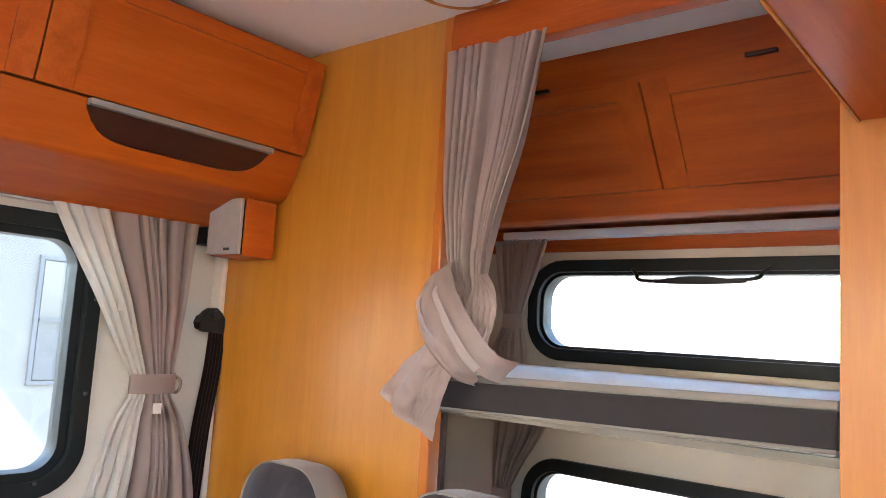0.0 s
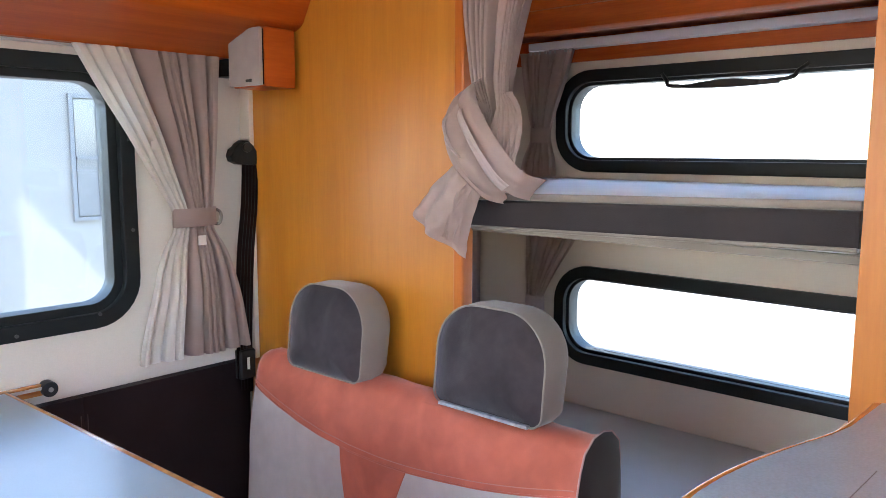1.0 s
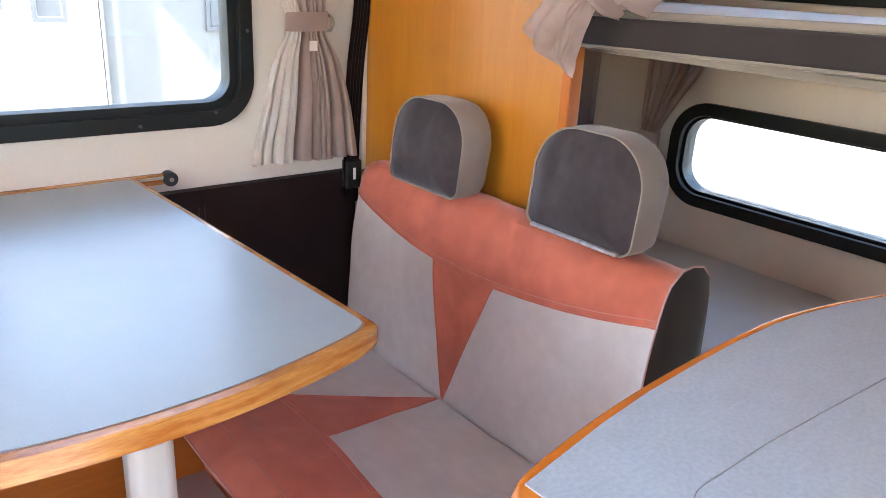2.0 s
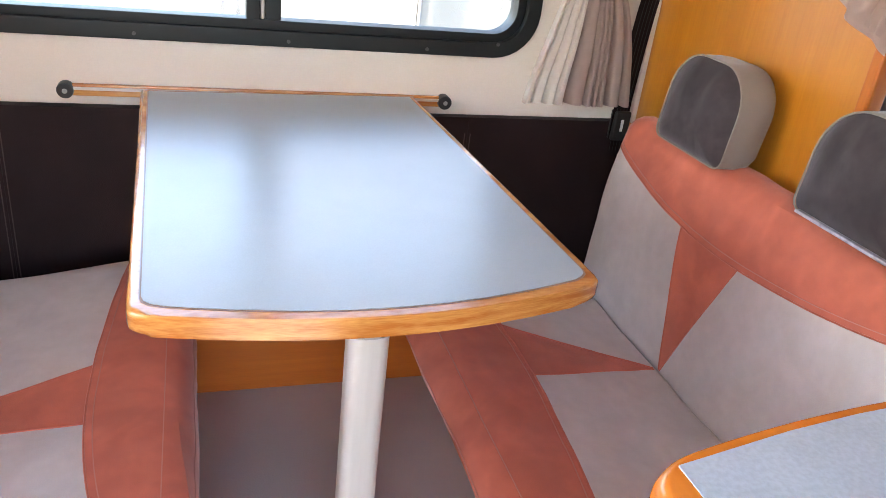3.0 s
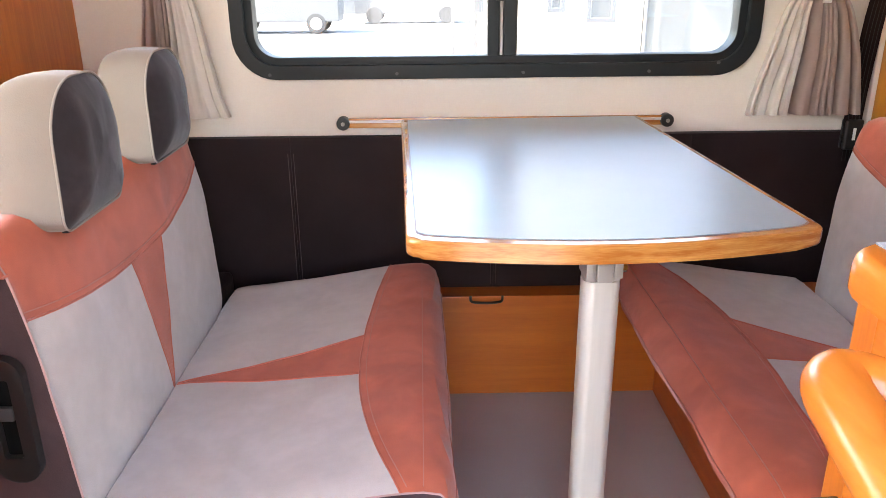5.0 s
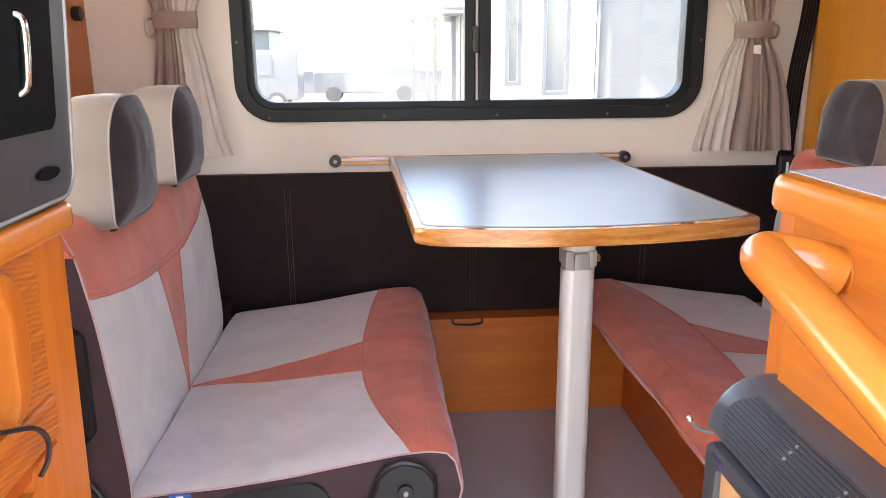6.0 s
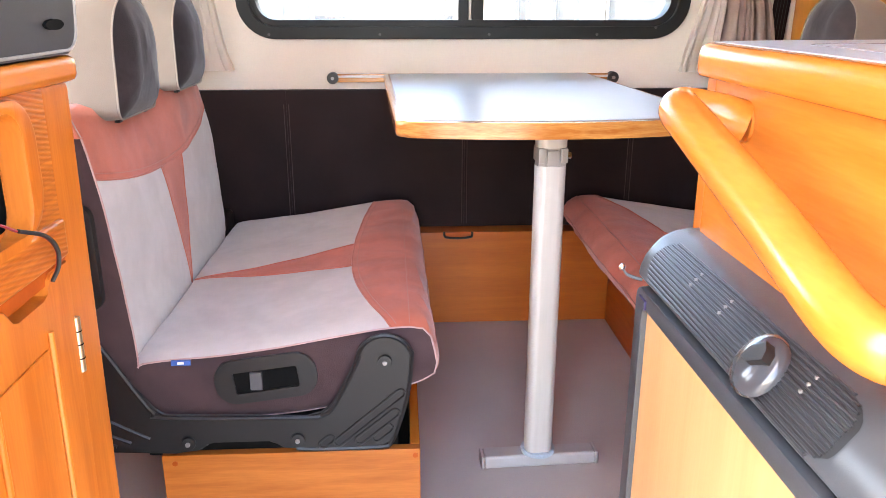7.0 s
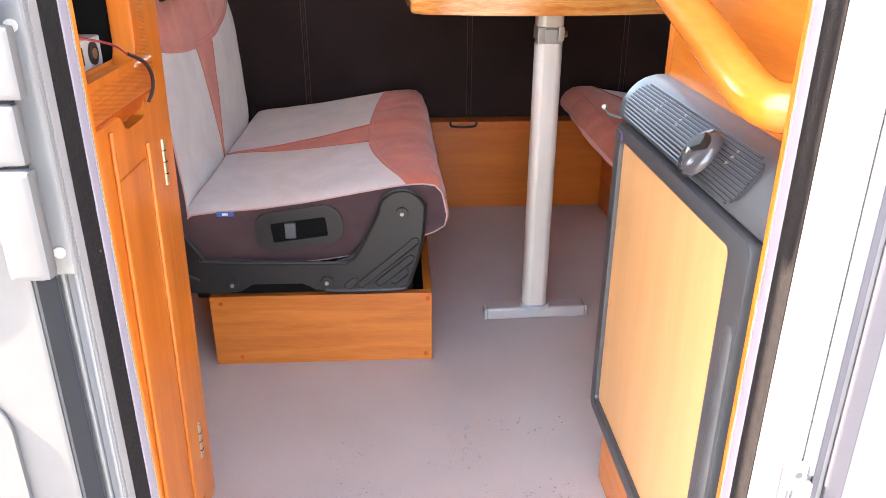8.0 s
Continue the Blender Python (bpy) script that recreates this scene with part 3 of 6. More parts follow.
part("tabletop_edge", prism(bmesh.new(), table_outline(0.0), "z", 0.7175, 0.746, 0.008, 3), "edge", table, "varnished beech edge")
part("tabletop", prism(bmesh.new(), table_outline(0.016), "z", 0.72, 0.7475), "laminate", table, "glossy blue-grey laminate top")
part("joint_line", prism(bmesh.new(), table_outline(0.0135), "z", 0.72, 0.7465), "joint", table, "thin brown joint")
part("leg", prism(bmesh.new(), rrect(0.326, 1.008, 0.383, 1.052, 0.017, 6), "z", 0.0405, 0.650), "silver", table, "satin aluminium leg with a flat front")
for a, b in ((0.3265, 0.3400), (0.3690, 0.3825)):
    part("hinge_cheek", boxed(a, b, 1.006, 1.054, 0.656, 0.684, bev=0.003), "grip", table, "grey cheek of the folding hinge")
part("hinge_tongue", boxed(0.3425, 0.3665, 1.004, 1.050, 0.6505, 0.680, bev=0.003), "grip", table, "tongue of the folding hinge")
part("hinge_gap", boxed(0.329, 0.380, 1.012, 1.046, 0.6502, 0.6838), "grip", table)
part("hinge_pin", disc(bmesh.new(), (0.3815, 1.022, 0.668), "x", 0.007, 0.010, 12, 0.002), "chrome", table)
part("socket", prism(bmesh.new(), rrect(0.326, 1.006, 0.383, 1.054, 0.018, 6), "z", 0.6842, 0.7172, 0.002), "silver", table)
bm = boxed(0.239, 0.479, 1.016, 1.056, 0.001, 0.030, bev=0.006, seg=3)
part("foot", bm, "foot_metal", table, "satin aluminium foot bar")
for x in (0.2365, 0.4815):
    part("foot_cap", boxed(x - 0.003, x + 0.003, 1.0165, 1.0555, 0.0, 0.030, bev=0.0025), "foot_metal", table)
part("collar", disc(bmesh.new(), (0.356, 1.034, 0.0305), "z", 0.036, 0.010, 28, 0.003), "counter", table, "pale blue-grey collar")
table.rotation_euler = (0, 0, radians(2.3))


# ---- bench seats ----
def arc_profile(pts, n=10):
    return [Vector((p.x, 0, p.z)) for p in smooth_path([(a, 0, c) for a, c in pts], n)]


def sampler(poly):
    """Position along a polyline by its length share."""
    ls = [0.0]
    for a, b in zip(poly, poly[1:]):
        ls.append(ls[-1] + (b - a).length)

    def at(s):
        d = min(max(s, 0), 1) * ls[-1]
        for i in range(len(poly) - 1):
            if d <= ls[i + 1] or i == len(poly) - 2:
                t = (d - ls[i]) / max(ls[i + 1] - ls[i], 1e-9)
                n_ = (poly[i + 1] - poly[i]).normalized()
                return poly[i].lerp(poly[i + 1], t), Vector((-n_.z, 0, n_.x))
    return at, ls[-1]


def bench(parent, x0, sgn, y0, ends, straps, bands, seed, nose=0.0, under=0.0, sag=0.0, end_cloth="plum", far_round=0.0, wrapped=False, square=0.0):
    """A padded bench: seat and back in suede panels with a curved salmon band and a wedge-shaped strap. sgn: the way it faces along x."""

    def place(a, y, c):
        return Vector((x0 + sgn * a, y, c))

    def cushion(kind, prof, band, apex_s, body_name, y1):
        at, _ = sampler(prof)
        strap = straps[0] if kind == "seat" else straps[1]

        def surf(y, s, lift=0.0):
            p, n_ = at(s)
            e = min(y - y0, y1 - y)
            edge = max(0.0, 1 - e / 0.035)
            puff = 0.006 * noise.noise(Vector((y * 5 + seed, s * 4, seed * 3.1))) + 0.0022 * noise.noise(Vector((y * 18, s * 14 + seed, 1.7)))
            puff -= ((0.016 - 0.010 * square if y < y0 + 0.1 else 0.016) if kind == "seat" or y > y0 + 0.1 else -0.014) * edge * edge
            if kind == "back":
                puff -= far_round * max(0.0, 1 - (y1 - y) / 0.28) ** 1.7
            q = p + n_ * (puff + lift) * (1 if kind == "seat" else -1)
            if kind == "seat" and square:
                q.x -= square * 0.015 * (y - y0) / (y1 - y0) * min(1.0, max(0.0, (q.x - 0.44) / 0.07))
            return place(q.x, y, q.z)

        def share(value):
            k = 0.08
            while k < 0.7 and (at(k)[0].x if kind == "seat" else at(k)[0].z) < value:
                k += 0.002
            return k

        near_, mid_, far_ = (share(v) for v in band)
        yc = (strap[1] + strap[2]) / 2

        def band_s(y):
            if y < yc:
                return mid_ + (near_ - mid_) * ((yc - y) / (yc - y0)) ** 2
            return mid_ + (far_ - mid_) * ((y - yc) / (y1 - yc)) ** 2

        yl = lambda w: lerp(strap[0], strap[1], w)
        yr = lambda w: lerp(strap[0] + 0.004, strap[2], w)
        body = bmesh.new()
        for name, f0, f1, m_, lab in (("grey_panel", lambda w: y0, yl, "suede", "grey suede panel"), ("strap_panel", yl, yr, "salmon", "salmon suede wedge"), ("grey_panel", yr, lambda w: y1, "suede", "grey suede panel")):
            def fn(u, w, f0=f0, f1=f1):
                y = lerp(f0(w), f1(w), u)
                return surf(y, lerp(apex_s, band_s(y), w))
            part(name, patch(bmesh.new(), fn, 6 if m_ == "salmon" else 26, 26), m_, parent, lab)
        part("band_panel", patch(bmesh.new(), lambda u, w: surf(lerp(y0, y1, u), lerp(band_s(lerp(y0, y1, u)), 1.0, w)), 60, 26), "salmon", parent, "salmon suede band")
        # seams
        for f in (yl, yr):
            part("seam", tubed([surf(f(w / 16), lerp(apex_s, band_s(f(w / 16)), w / 16), 0.0004) for w in range(17)], 0.0016, 5), "salmon", parent)
        part("seam", tubed([surf(lerp(y0, y1, u / 40), band_s(lerp(y0, y1, u / 40)), 0.0006) for u in range(41)], 0.0018, 5), "salmon", parent)
        # stitching beside the band seam and along the front
        lines = [lambda y: band_s(y) + 0.010]
        if kind == "seat":
            lines += [lambda y: share(0.500 - nose) - 0.012, lambda y: share(0.500 - nose) + 0.045]
        for f in lines:
            part("stitching", tubed([surf(lerp(y0 + 0.01, y1 - 0.01, u / 50), f(lerp(y0 + 0.01, y1 - 0.01, u / 50)), 0.0003) for u in range(51)], 0.0011, 4), "stitch", parent)
        # hidden strip behind the panels, down to the apex
        part("cover_base", patch(bmesh.new(), lambda u, w: surf(lerp(y0, y1, u), lerp(0, apex_s * 0.45, w)), 40, 4), "plum", parent)
        part("cover_base", patch(bmesh.new(), lambda u, w: surf(lerp(y0, y1, u), lerp(apex_s * 0.45, apex_s, w)), 40, 4), "suede", parent)
        # ends
        for y, off in ((y0, -1), (y1, 1)):
            ring_ = [surf(y, k / 48) for k in range(49)]
            bm = bmesh.new()
            c = sum(ring_, Vector()) / len(ring_)
            rows = []
            for t, bulge in ((0, 0), (0.12, 0.008), (0.4, 0.012), (0.8, 0.013)):
                rows.append([bm.verts.new(v.lerp(c, t) + Vector((0, off * bulge, 0))) for v in ring_])
            for p_, q_ in zip(rows, rows[1:]):
                for k in range(48):
                    bm.faces.new((p_[k], p_[k + 1], q_[k + 1], q_[k]))
                bm.faces.new((p_[48], p_[0], q_[0], q_[48]))
            bm.faces.new(rows[-1])
            part("end_panel", bm, end_cloth, parent, "dark suede end panel")
            part("piping", tubed(ring_[2:47], 0.0017, 6), "piping", parent, "pale pink piping")
            if kind == "back" and wrapped and off < 0:
                top_z = max(v.z for v in ring_)
                rim = [v for v in ring_ if v.z > top_z - 0.075]
                lo_z = top_z - 0.050
                flap = [(v.x, max(v.z, lo_z)) for v in rim]
                part("end_flap", prism(bmesh.new(), flap, "y", y - 0.0165, y + 0.004, 0.003), "salmon", parent, "salmon suede turned over the end")
        # foam underside closes the cushion
        pb = bmesh.new()
        ca, cc = sum(p.x for p in prof) / len(prof), sum(p.z for p in prof) / len(prof)
        prism(pb, [(x0 + sgn * lerp(ca, p.x, 0.8), lerp(cc, p.z, 0.8)) for p in prof[::4]], "y", y0 + 0.05, y1 - 0.05)
        part(body_name, pb, "plum", parent)
        return surf

    # seat: from the rear bottom up over the top to the nose and under it
    seat = arc_profile([(0.03, 0.250 - sag * 0.55), (0.0, 0.262 - sag * 0.5), (-0.012, 0.30), (0.0, 0.335), (0.03, 0.349), (0.18, 0.370 - 0.007 * square), (0.36, 0.400 - 0.007 * square), (0.44 - nose, 0.413 - 0.007 * square), (0.492 - nose, 0.408), (0.522 - nose, 0.385 + 0.011 * square), (0.530 - nose + 0.004 * square, 0.345 + under * 0.4 + 0.012 * square), (0.515 - nose + 0.017 * square, 0.305 + under + 0.006 * square), (0.47 - nose, 0.290 + under - sag * 0.2), (0.39 - nose, 0.280 + under * 0.8 - sag * 0.7), (0.25, 0.268 + under * 0.5 - sag), (0.05, 0.254 - sag * 0.6)])
    surf = cushion("seat", seat, bands[0], 0.115, "seat_core", ends[0])
    back = arc_profile([(-0.11, 0.29), (-0.075, 0.283), (-0.02, 0.29), (0.0, 0.33), (-0.005, 0.45), (-0.017, 0.60), (-0.031, 0.69), (-0.040, 0.735), (-0.055, 0.762), (-0.085, 0.772), (-0.118, 0.765), (-0.134, 0.735), (-0.138, 0.55), (-0.13, 0.32), (-0.112, 0.292)])
    surf2 = cushion("back", back, bands[1], 0.13, "back_core", ends[1])
    return surf, surf2


def headrest(y, x, sgn, z, wid=0.245, hgt=0.195, thick=1.0, zip_strip=False, lean=-0.10):
    """A padded head restraint: charcoal front, beige sides and back, two steel posts."""
    h = thing("headrest", (x, y, z - 0.02), "charcoal and beige suede headrest on the bench back", "headrest", "headrests of the benches")
    n = 10
    x += sgn * 0.5 * hgt * (-0.10 - lean)
    top_r = 0.085
    o = []
    for cu, cv, a0, r in ((y + wid / 2 - top_r, z + hgt - top_r, 0, top_r), (y - wid / 2 + top_r, z + hgt - top_r, 90, top_r), (y - wid / 2 + 0.022, z + 0.022, 180, 0.022), (y + wid / 2 - 0.022, z + 0.022, 270, 0.022)):
        for k in range(n + 1):
            a = radians(a0 + 90 * k / n)
            o.append((cu + r * math.cos(a), cv + r * math.sin(a)))
    cy, cz = y, z + hgt * 0.48

    def loop(bm, d, s, wob=0.0):
        out = []
        for u, v in o:
            w = 1 + wob * noise.noise(Vector((u * 13, v * 13, 0.5)))
            tip = lean * (v - z)
            ang, e_ = math.atan2((v - cz) / hgt, (u - cy) / wid), min(1.0, max(0.0, (1 - s) * 1.5))
            u, v = lerp(u, cy + wid * 0.52 * math.cos(ang), e_), lerp(v, cz + hgt * 0.52 * math.sin(ang), e_)
            out.append(bm.verts.new((x + sgn * (d * thick + tip), cy + (u - cy) * s * w, cz + (v - cz) * s * w)))
        return out

    def skin(rows, bm, cap):
        for p_, q_ in zip(rows, rows[1:]):
            m = len(p_)
            for k in range(m):
                bm.faces.new((p_[k], p_[(k + 1) % m], q_[(k + 1) % m], q_[k]))
        if cap:
            bm.faces.new(rows[-1])

    bm = bmesh.new()
    skin([loop(bm, d, s, 0.006) for d, s in ((0.0, 0.985), (-0.010, 1.0), (-0.045, 1.008), (-0.072, 0.985), (-0.088, 0.93), (-0.096, 0.8), (-0.099, 0.55))], bm, True)
    part("side_cover", bm, "beige", h, "beige suede sides")
    bm = bmesh.new()
    dome = []
    for s in (0.982, 0.972, 0.95, 0.91, 0.85, 0.77, 0.67, 0.56, 0.44, 0.32, 0.20, 0.08):
        row = []
        for u, v in o:
            p, q = cy + (u - cy) * s, cz + (v - cz) * s
            fade = min(1.0, (0.982 - s) * 8)
            d = 0.030 * (1 - (s / 0.982) ** 3.2) * thick + fade * (0.0035 * noise.noise(Vector((p * 34, q * 7, x * 9))) + 0.0012 * noise.noise(Vector((p * 80, q * 22, x * 5))))
            row.append(bm.verts.new((x + sgn * (d - 0.001 + lean * (q - z)), p, q)))
        dome.append(row)
    skin(dome, bm, True)
    part("front_cover", bm, "charcoal", h, "charcoal suede front")
    bm = bmesh.new()
    pts = [(x + sgn * (0.002 + lean * (v - z)), cy + (u - cy) * 0.988, cz + (v - cz) * 0.988) for u, v in o]
    tube(bm, pts, 0.0018, 6, closed=True)
    # one kind of piping; the front bench's stronger light is in the paler colour
    part("piping", bm, "lit_piping" if sgn > 0 else "beige", h)
    if zip_strip:
        part("zip", boxed(x + sgn * 0.004 - 0.005, x + sgn * 0.004 + 0.005, y - wid * 0.40, y + wid * 0.42, z - 0.001, z + 0.005, bev=0.002), "zip_tape", h, "pale zip along the lower edge")
    for dy in (-0.055, 0.055):
        part("post", disc(bmesh.new(), (x - sgn * 0.055, y + dy, z - 0.03), "z", 0.006, 0.035, 12), "chrome", h, "steel post")
    for dy in (-0.07, 0.07):
        part("clip", boxed(x - sgn * 0.012 - 0.005, x - sgn * 0.012 + 0.005, y + dy - 0.009, y + dy + 0.009, z - 0.006, z + 0.005, bev=0.002), "black", h)
    return h


front = thing("front_bench", (-0.13, 1.3, 0.0), "grey and salmon suede bench seat on a wooden plinth box", "bench seat", "dinette benches")
bench(front, -0.402, 1, 0.852, (1.768, 1.715), ((1.262, 1.214, 1.366), (1.266, 1.218, 1.362)), ((0.452, 0.362, 0.40), (0.668, 0.612, 0.69)), 3.0, sag=0.034, far_round=0.014, wrapped=True, square=1.0)
rearb = thing("rear_bench", (0.85, 1.3, 0.0), "grey and salmon suede bench seat against the wooden partition", "bench seat", "dinette benches")
bench(rearb, 1.040, -1, 0.815, (1.780, 1.700), ((1.292, 1.240, 1.415), (1.294, 1.185, 1.370)), ((0.368, 0.313, 0.41), (0.692, 0.628, 0.70)), 8.0, nose=0.026, under=0.030, end_cloth="band_cloth")
headrest(1.100, -0.404, 1, 0.740, 0.215, 0.213, lean=0.03)
headrest(1.470, -0.404, 1, 0.752, 0.220, 0.202, lean=0.005)
headrest(1.434, 1.068, -1, 0.768, 0.234, 0.185, 0.90)
headrest(1.006, 1.068, -1, 0.783, 0.234, 0.183, 0.86, True)

# plinths and the plastic side frame
bm = bmesh.new()
box(bm, -0.365, 0.100, 0.845, 0.863, 0, 0.163, 0.002)
part("plinth_board", bm, "solid_x", front, "orange wooden plinth board")
for x in (0.082, -0.365):
    part("plinth_board", boxed(x, x + 0.018, 0.8635, 1.76, 0, 0.163, bev=0.002), "solid_y", front, "orange wooden plinth board")
part("corner_pad", boxed(-0.56, -0.408, 1.690, 1.7935, 0.17, 0.375, bev=0.02, seg=3), "pad", front, "dark padded corner behind the cushion")
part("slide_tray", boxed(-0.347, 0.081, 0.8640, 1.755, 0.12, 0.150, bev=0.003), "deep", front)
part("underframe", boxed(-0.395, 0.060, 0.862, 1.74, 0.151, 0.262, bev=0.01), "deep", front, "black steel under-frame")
for x, z in ((-0.318, 0.018), (0.083, 0.150), (-0.350, 0.147), (0.078, 0.015)):
    part("dowel", disc(bmesh.new(), (x + 0.008, 0.8435, z), "y", 0.005, 0.002, 10), "locker", front)
SIDE = [(-0.50, 0.19), (-0.50, 0.385), (-0.455, 0.405), (-0.432, 0.385), (-0.392, 0.312), (-0.362, 0.264), (-0.345, 0.252), (-0.10, 0.246), (-0.072, 0.250), (-0.050, 0.268), (-0.007, 0.352)]
SIDE += [(0.040 + 0.047 * math.cos(radians(a)), 0.353 + 0.047 * math.sin(radians(a))) for a in range(168, -8, -16)]
SIDE += [(0.078, 0.285), (0.058, 0.215), (0.047, 0.192), (0.03, 0.184), (-0.085, 0.183), (-0.120, 0.186), (-0.140, 0.186), (-0.155, 0.195), (-0.165, 0.206), (-0.265, 0.206), (-0.275, 0.195), (-0.290, 0.186), (-0.33, 0.182), (-0.36, 0.184)]
frame_side = part("side_frame", prism(bmesh.new(), SIDE, "y", 0.822, 0.8325, 0.004, 2), "black", front, "black moulded plastic side frame")
RIM = [(u, v) for u, v in SIDE[2:-8]]
part("rim", tubed(smooth_path([(u, 0.823, v) for u, v in RIM], 3), 0.0042, 6), "black", frame_side)
for a, b in (((-0.045, 0.196), (0.066, 0.290)), ((-0.008, 0.199), (0.056, 0.252)), ((0.022, 0.203), (0.044, 0.222)), ((-0.072, 0.193), (-0.06, 0.203))):
    along = math.atan2(b[1] - a[1], b[0] - a[0])
    loop_ = []
    for end, turn_ in ((b, -90), (a, 90)):
        for k in range(7):
            q = along + radians(turn_ + 30 * k)
            loop_.append(Vector((end[0] + 0.0075 * math.cos(q), 0.8215, end[1] + 0.0075 * math.sin(q))))
    part("rib", tubed(loop_, 0.0024, 6, closed=True), "black", frame_side)
for a, b in (((-0.50, 0.285), (-0.372, 0.213)), ((-0.50, 0.25), (-0.405, 0.206)), ((-0.50, 0.222), (-0.43, 0.200))):
    part("rib", tubed([(a[0], 0.8215, a[1]), (b[0], 0.8215, b[1])], 0.0035, 6), "black", frame_side)
for x, z in ((0.040, 0.353), (-0.306, 0.204), (-0.116, 0.205)):
    b_ = part("bolt", disc(bmesh.new(), (x, 0.8145, z), "y", 0.0125, 0.008, 18, 0.002), "black", frame_side)
    part("bolt_head", disc(bmesh.new(), (x, 0.811, z), "y", 0.0042, 0.005, 12, 0.001), "grip", b_, "worn steel bolt head")
# recess with the release lever in the seat's end panel
bz = bmesh.new()
ring(bz, rrect(-0.255, 0.277, -0.078, 0.360, 0.036, 8), rrect(-0.222, 0.296, -0.111, 0.336, 0.004, 8), "y", 0.8325, 0.840, 0.0008)
bz.transform(Matrix.Translation((-0.166, 0, 0.318)) @ Matrix.Rotation(radians(-7), 4, "Y") @ Matrix.Translation((0.166, 0, -0.318)))
bezel = part("lever_bezel", bz, "black", front, "black plastic lever recess")
bz = bmesh.new()
prism(bz, rrect(-0.222, 0.296, -0.111, 0.336, 0.004), "y", 0.8375, 0.8395)
bz.transform(Matrix.Translation((-0.166, 0, 0.318)) @ Matrix.Rotation(radians(-7), 4, "Y") @ Matrix.Translation((0.166, 0, -0.318)))
# nearly flush plate: its black stands in for the shade of a deep recess
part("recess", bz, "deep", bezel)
part("lever", boxed(-0.194, -0.173, 0.830, 0.8372, 0.298, 0.331, bev=0.002), "mid_plastic", bezel, "grey release lever")
bz = bmesh.new()
ring(bz, rrect(-0.476, 0.452, -0.419, 0.635, 0.026, 8), rrect(-0.462, 0.49, -0.438, 0.605, 0.004, 8), "y", 0.822, 0.838, 0.002)
bez2 = part("lever_bezel", bz, "black", front, "black plastic lever recess")
part("recess", prism(bmesh.new(), rrect(-0.462, 0.49, -0.438, 0.605, 0.004), "y", 0.8325, 0.8375), "deep", bez2)
part("lever", boxed(-0.460, -0.440, 0.823, 0.8315, 0.545, 0.565, bev=0.003), "grey_plastic", bez2, "grey release lever")
tag_ = part("label_tag", boxed(-0.327, -0.294, 0.8400, 0.8440, 0.344, 0.3535, bev=0.0004), "blue_tag", front, "small blue cloth label")
part("mark", boxed(-0.316, -0.305, 0.8392, 0.8404, 0.3465, 0.351), "white_mark", tag_)

bm = bmesh.new()
box(bm, 0.700, 0.718, 0.83, 1.794, 0, 0.285, 0.002)
part("plinth_board", bm, "locker_y", rearb, "reddish wooden plinth board")
part("plinth_board", boxed(0.7185, 1.19, 0.83, 0.848, 0, 0.2625, bev=0.002), "locker", rearb, "reddish wooden plinth board")
part("seat_board", boxed(0.7185, 1.15, 0.85, 1.79, 0.263, 0.2755, bev=0.002), "locker_y", rearb)
part("hinge_plate", boxed(0.6995, 0.702, 1.02, 1.045, 0.10, 0.16, bev=0.001), "black", rearb)

# ---- kitchen block ----
kit = thing("kitchen_unit", (0.8, 0.22, 0.0), "orange wooden kitchen unit beside the entrance", "kitchen unit")


BACK_EDGE = [(0.455, 0.4965), (0.514, 0.5075), (0.578, 0.5160), (0.644, 0.5215), (0.71, 0.5255), (0.78, 0.5265), (0.83, 0.5225), (0.885, 0.5135), (0.935, 0.5015), (0.985, 0.4875), (1.03, 0.4735), (1.08, 0.4635), (1.199, 0.4565)]
FRONT_X = 0.394


def worktop_surface():
    """The laminate, which ends in a plain corner."""
    x0 = FRONT_X + 0.024
    return [(x0, DY + 0.002), (x0, 0.4758)] + [(x, y - 0.0138) for x, y in BACK_EDGE] + [(1.199, DY + 0.002)]


def worktop_moulding():
    """The wooden edge: the worktop's outline, rounded at the corner and over the rim."""
    run = [(FRONT_X, 0.30, 0), (FRONT_X, 0.40, 0), (FRONT_X, 0.448, 0), (FRONT_X + 0.0020, 0.462, 0), (FRONT_X + 0.0080, 0.474, 0), (FRONT_X + 0.0180, 0.482, 0), (FRONT_X + 0.033, 0.4895, 0)] + [(x, y, 0) for x, y in BACK_EDGE]
    pts = [Vector((FRONT_X, DY + 0.002, 0))] + smooth_path(run, 4) + [Vector((1.199, DY + 0.002, 0))]
    n = len(pts)
    bm, loops = bmesh.new(), []
    for off, z in ((0.006, 0.8640), (0.002, 0.8655), (0.0, 0.870), (0.0, 0.8840), (0.0008, 0.8895), (0.0024, 0.8940), (0.0050, 0.8970), (0.0085, 0.8986), (0.0200, 0.8990)):
        row = []
        for k, p in enumerate(pts):
            t = (pts[(k + 1) % n] - p).normalized() + (p - pts[k - 1]).normalized()
            q = p + Vector((t.y, -t.x, 0)).normalized() * off
            row.append(bm.verts.new((1.199 if p.x > 1.19 else q.x, p.y if k in (0, n - 1) else q.y, z)))
        loops.append(row)
    loops[-1][0].co.x = FRONT_X + 0.02
    for a, b in zip(loops, loops[1:]):
        for k in range(n):
            bm.faces.new((a[k], a[(k + 1) % n], b[(k + 1) % n], b[k]))
    bm.faces.new(loops[0]), bm.faces.new(loops[-1])
    bmesh.ops.recalc_face_normals(bm, faces=bm.faces[:])
    return bm


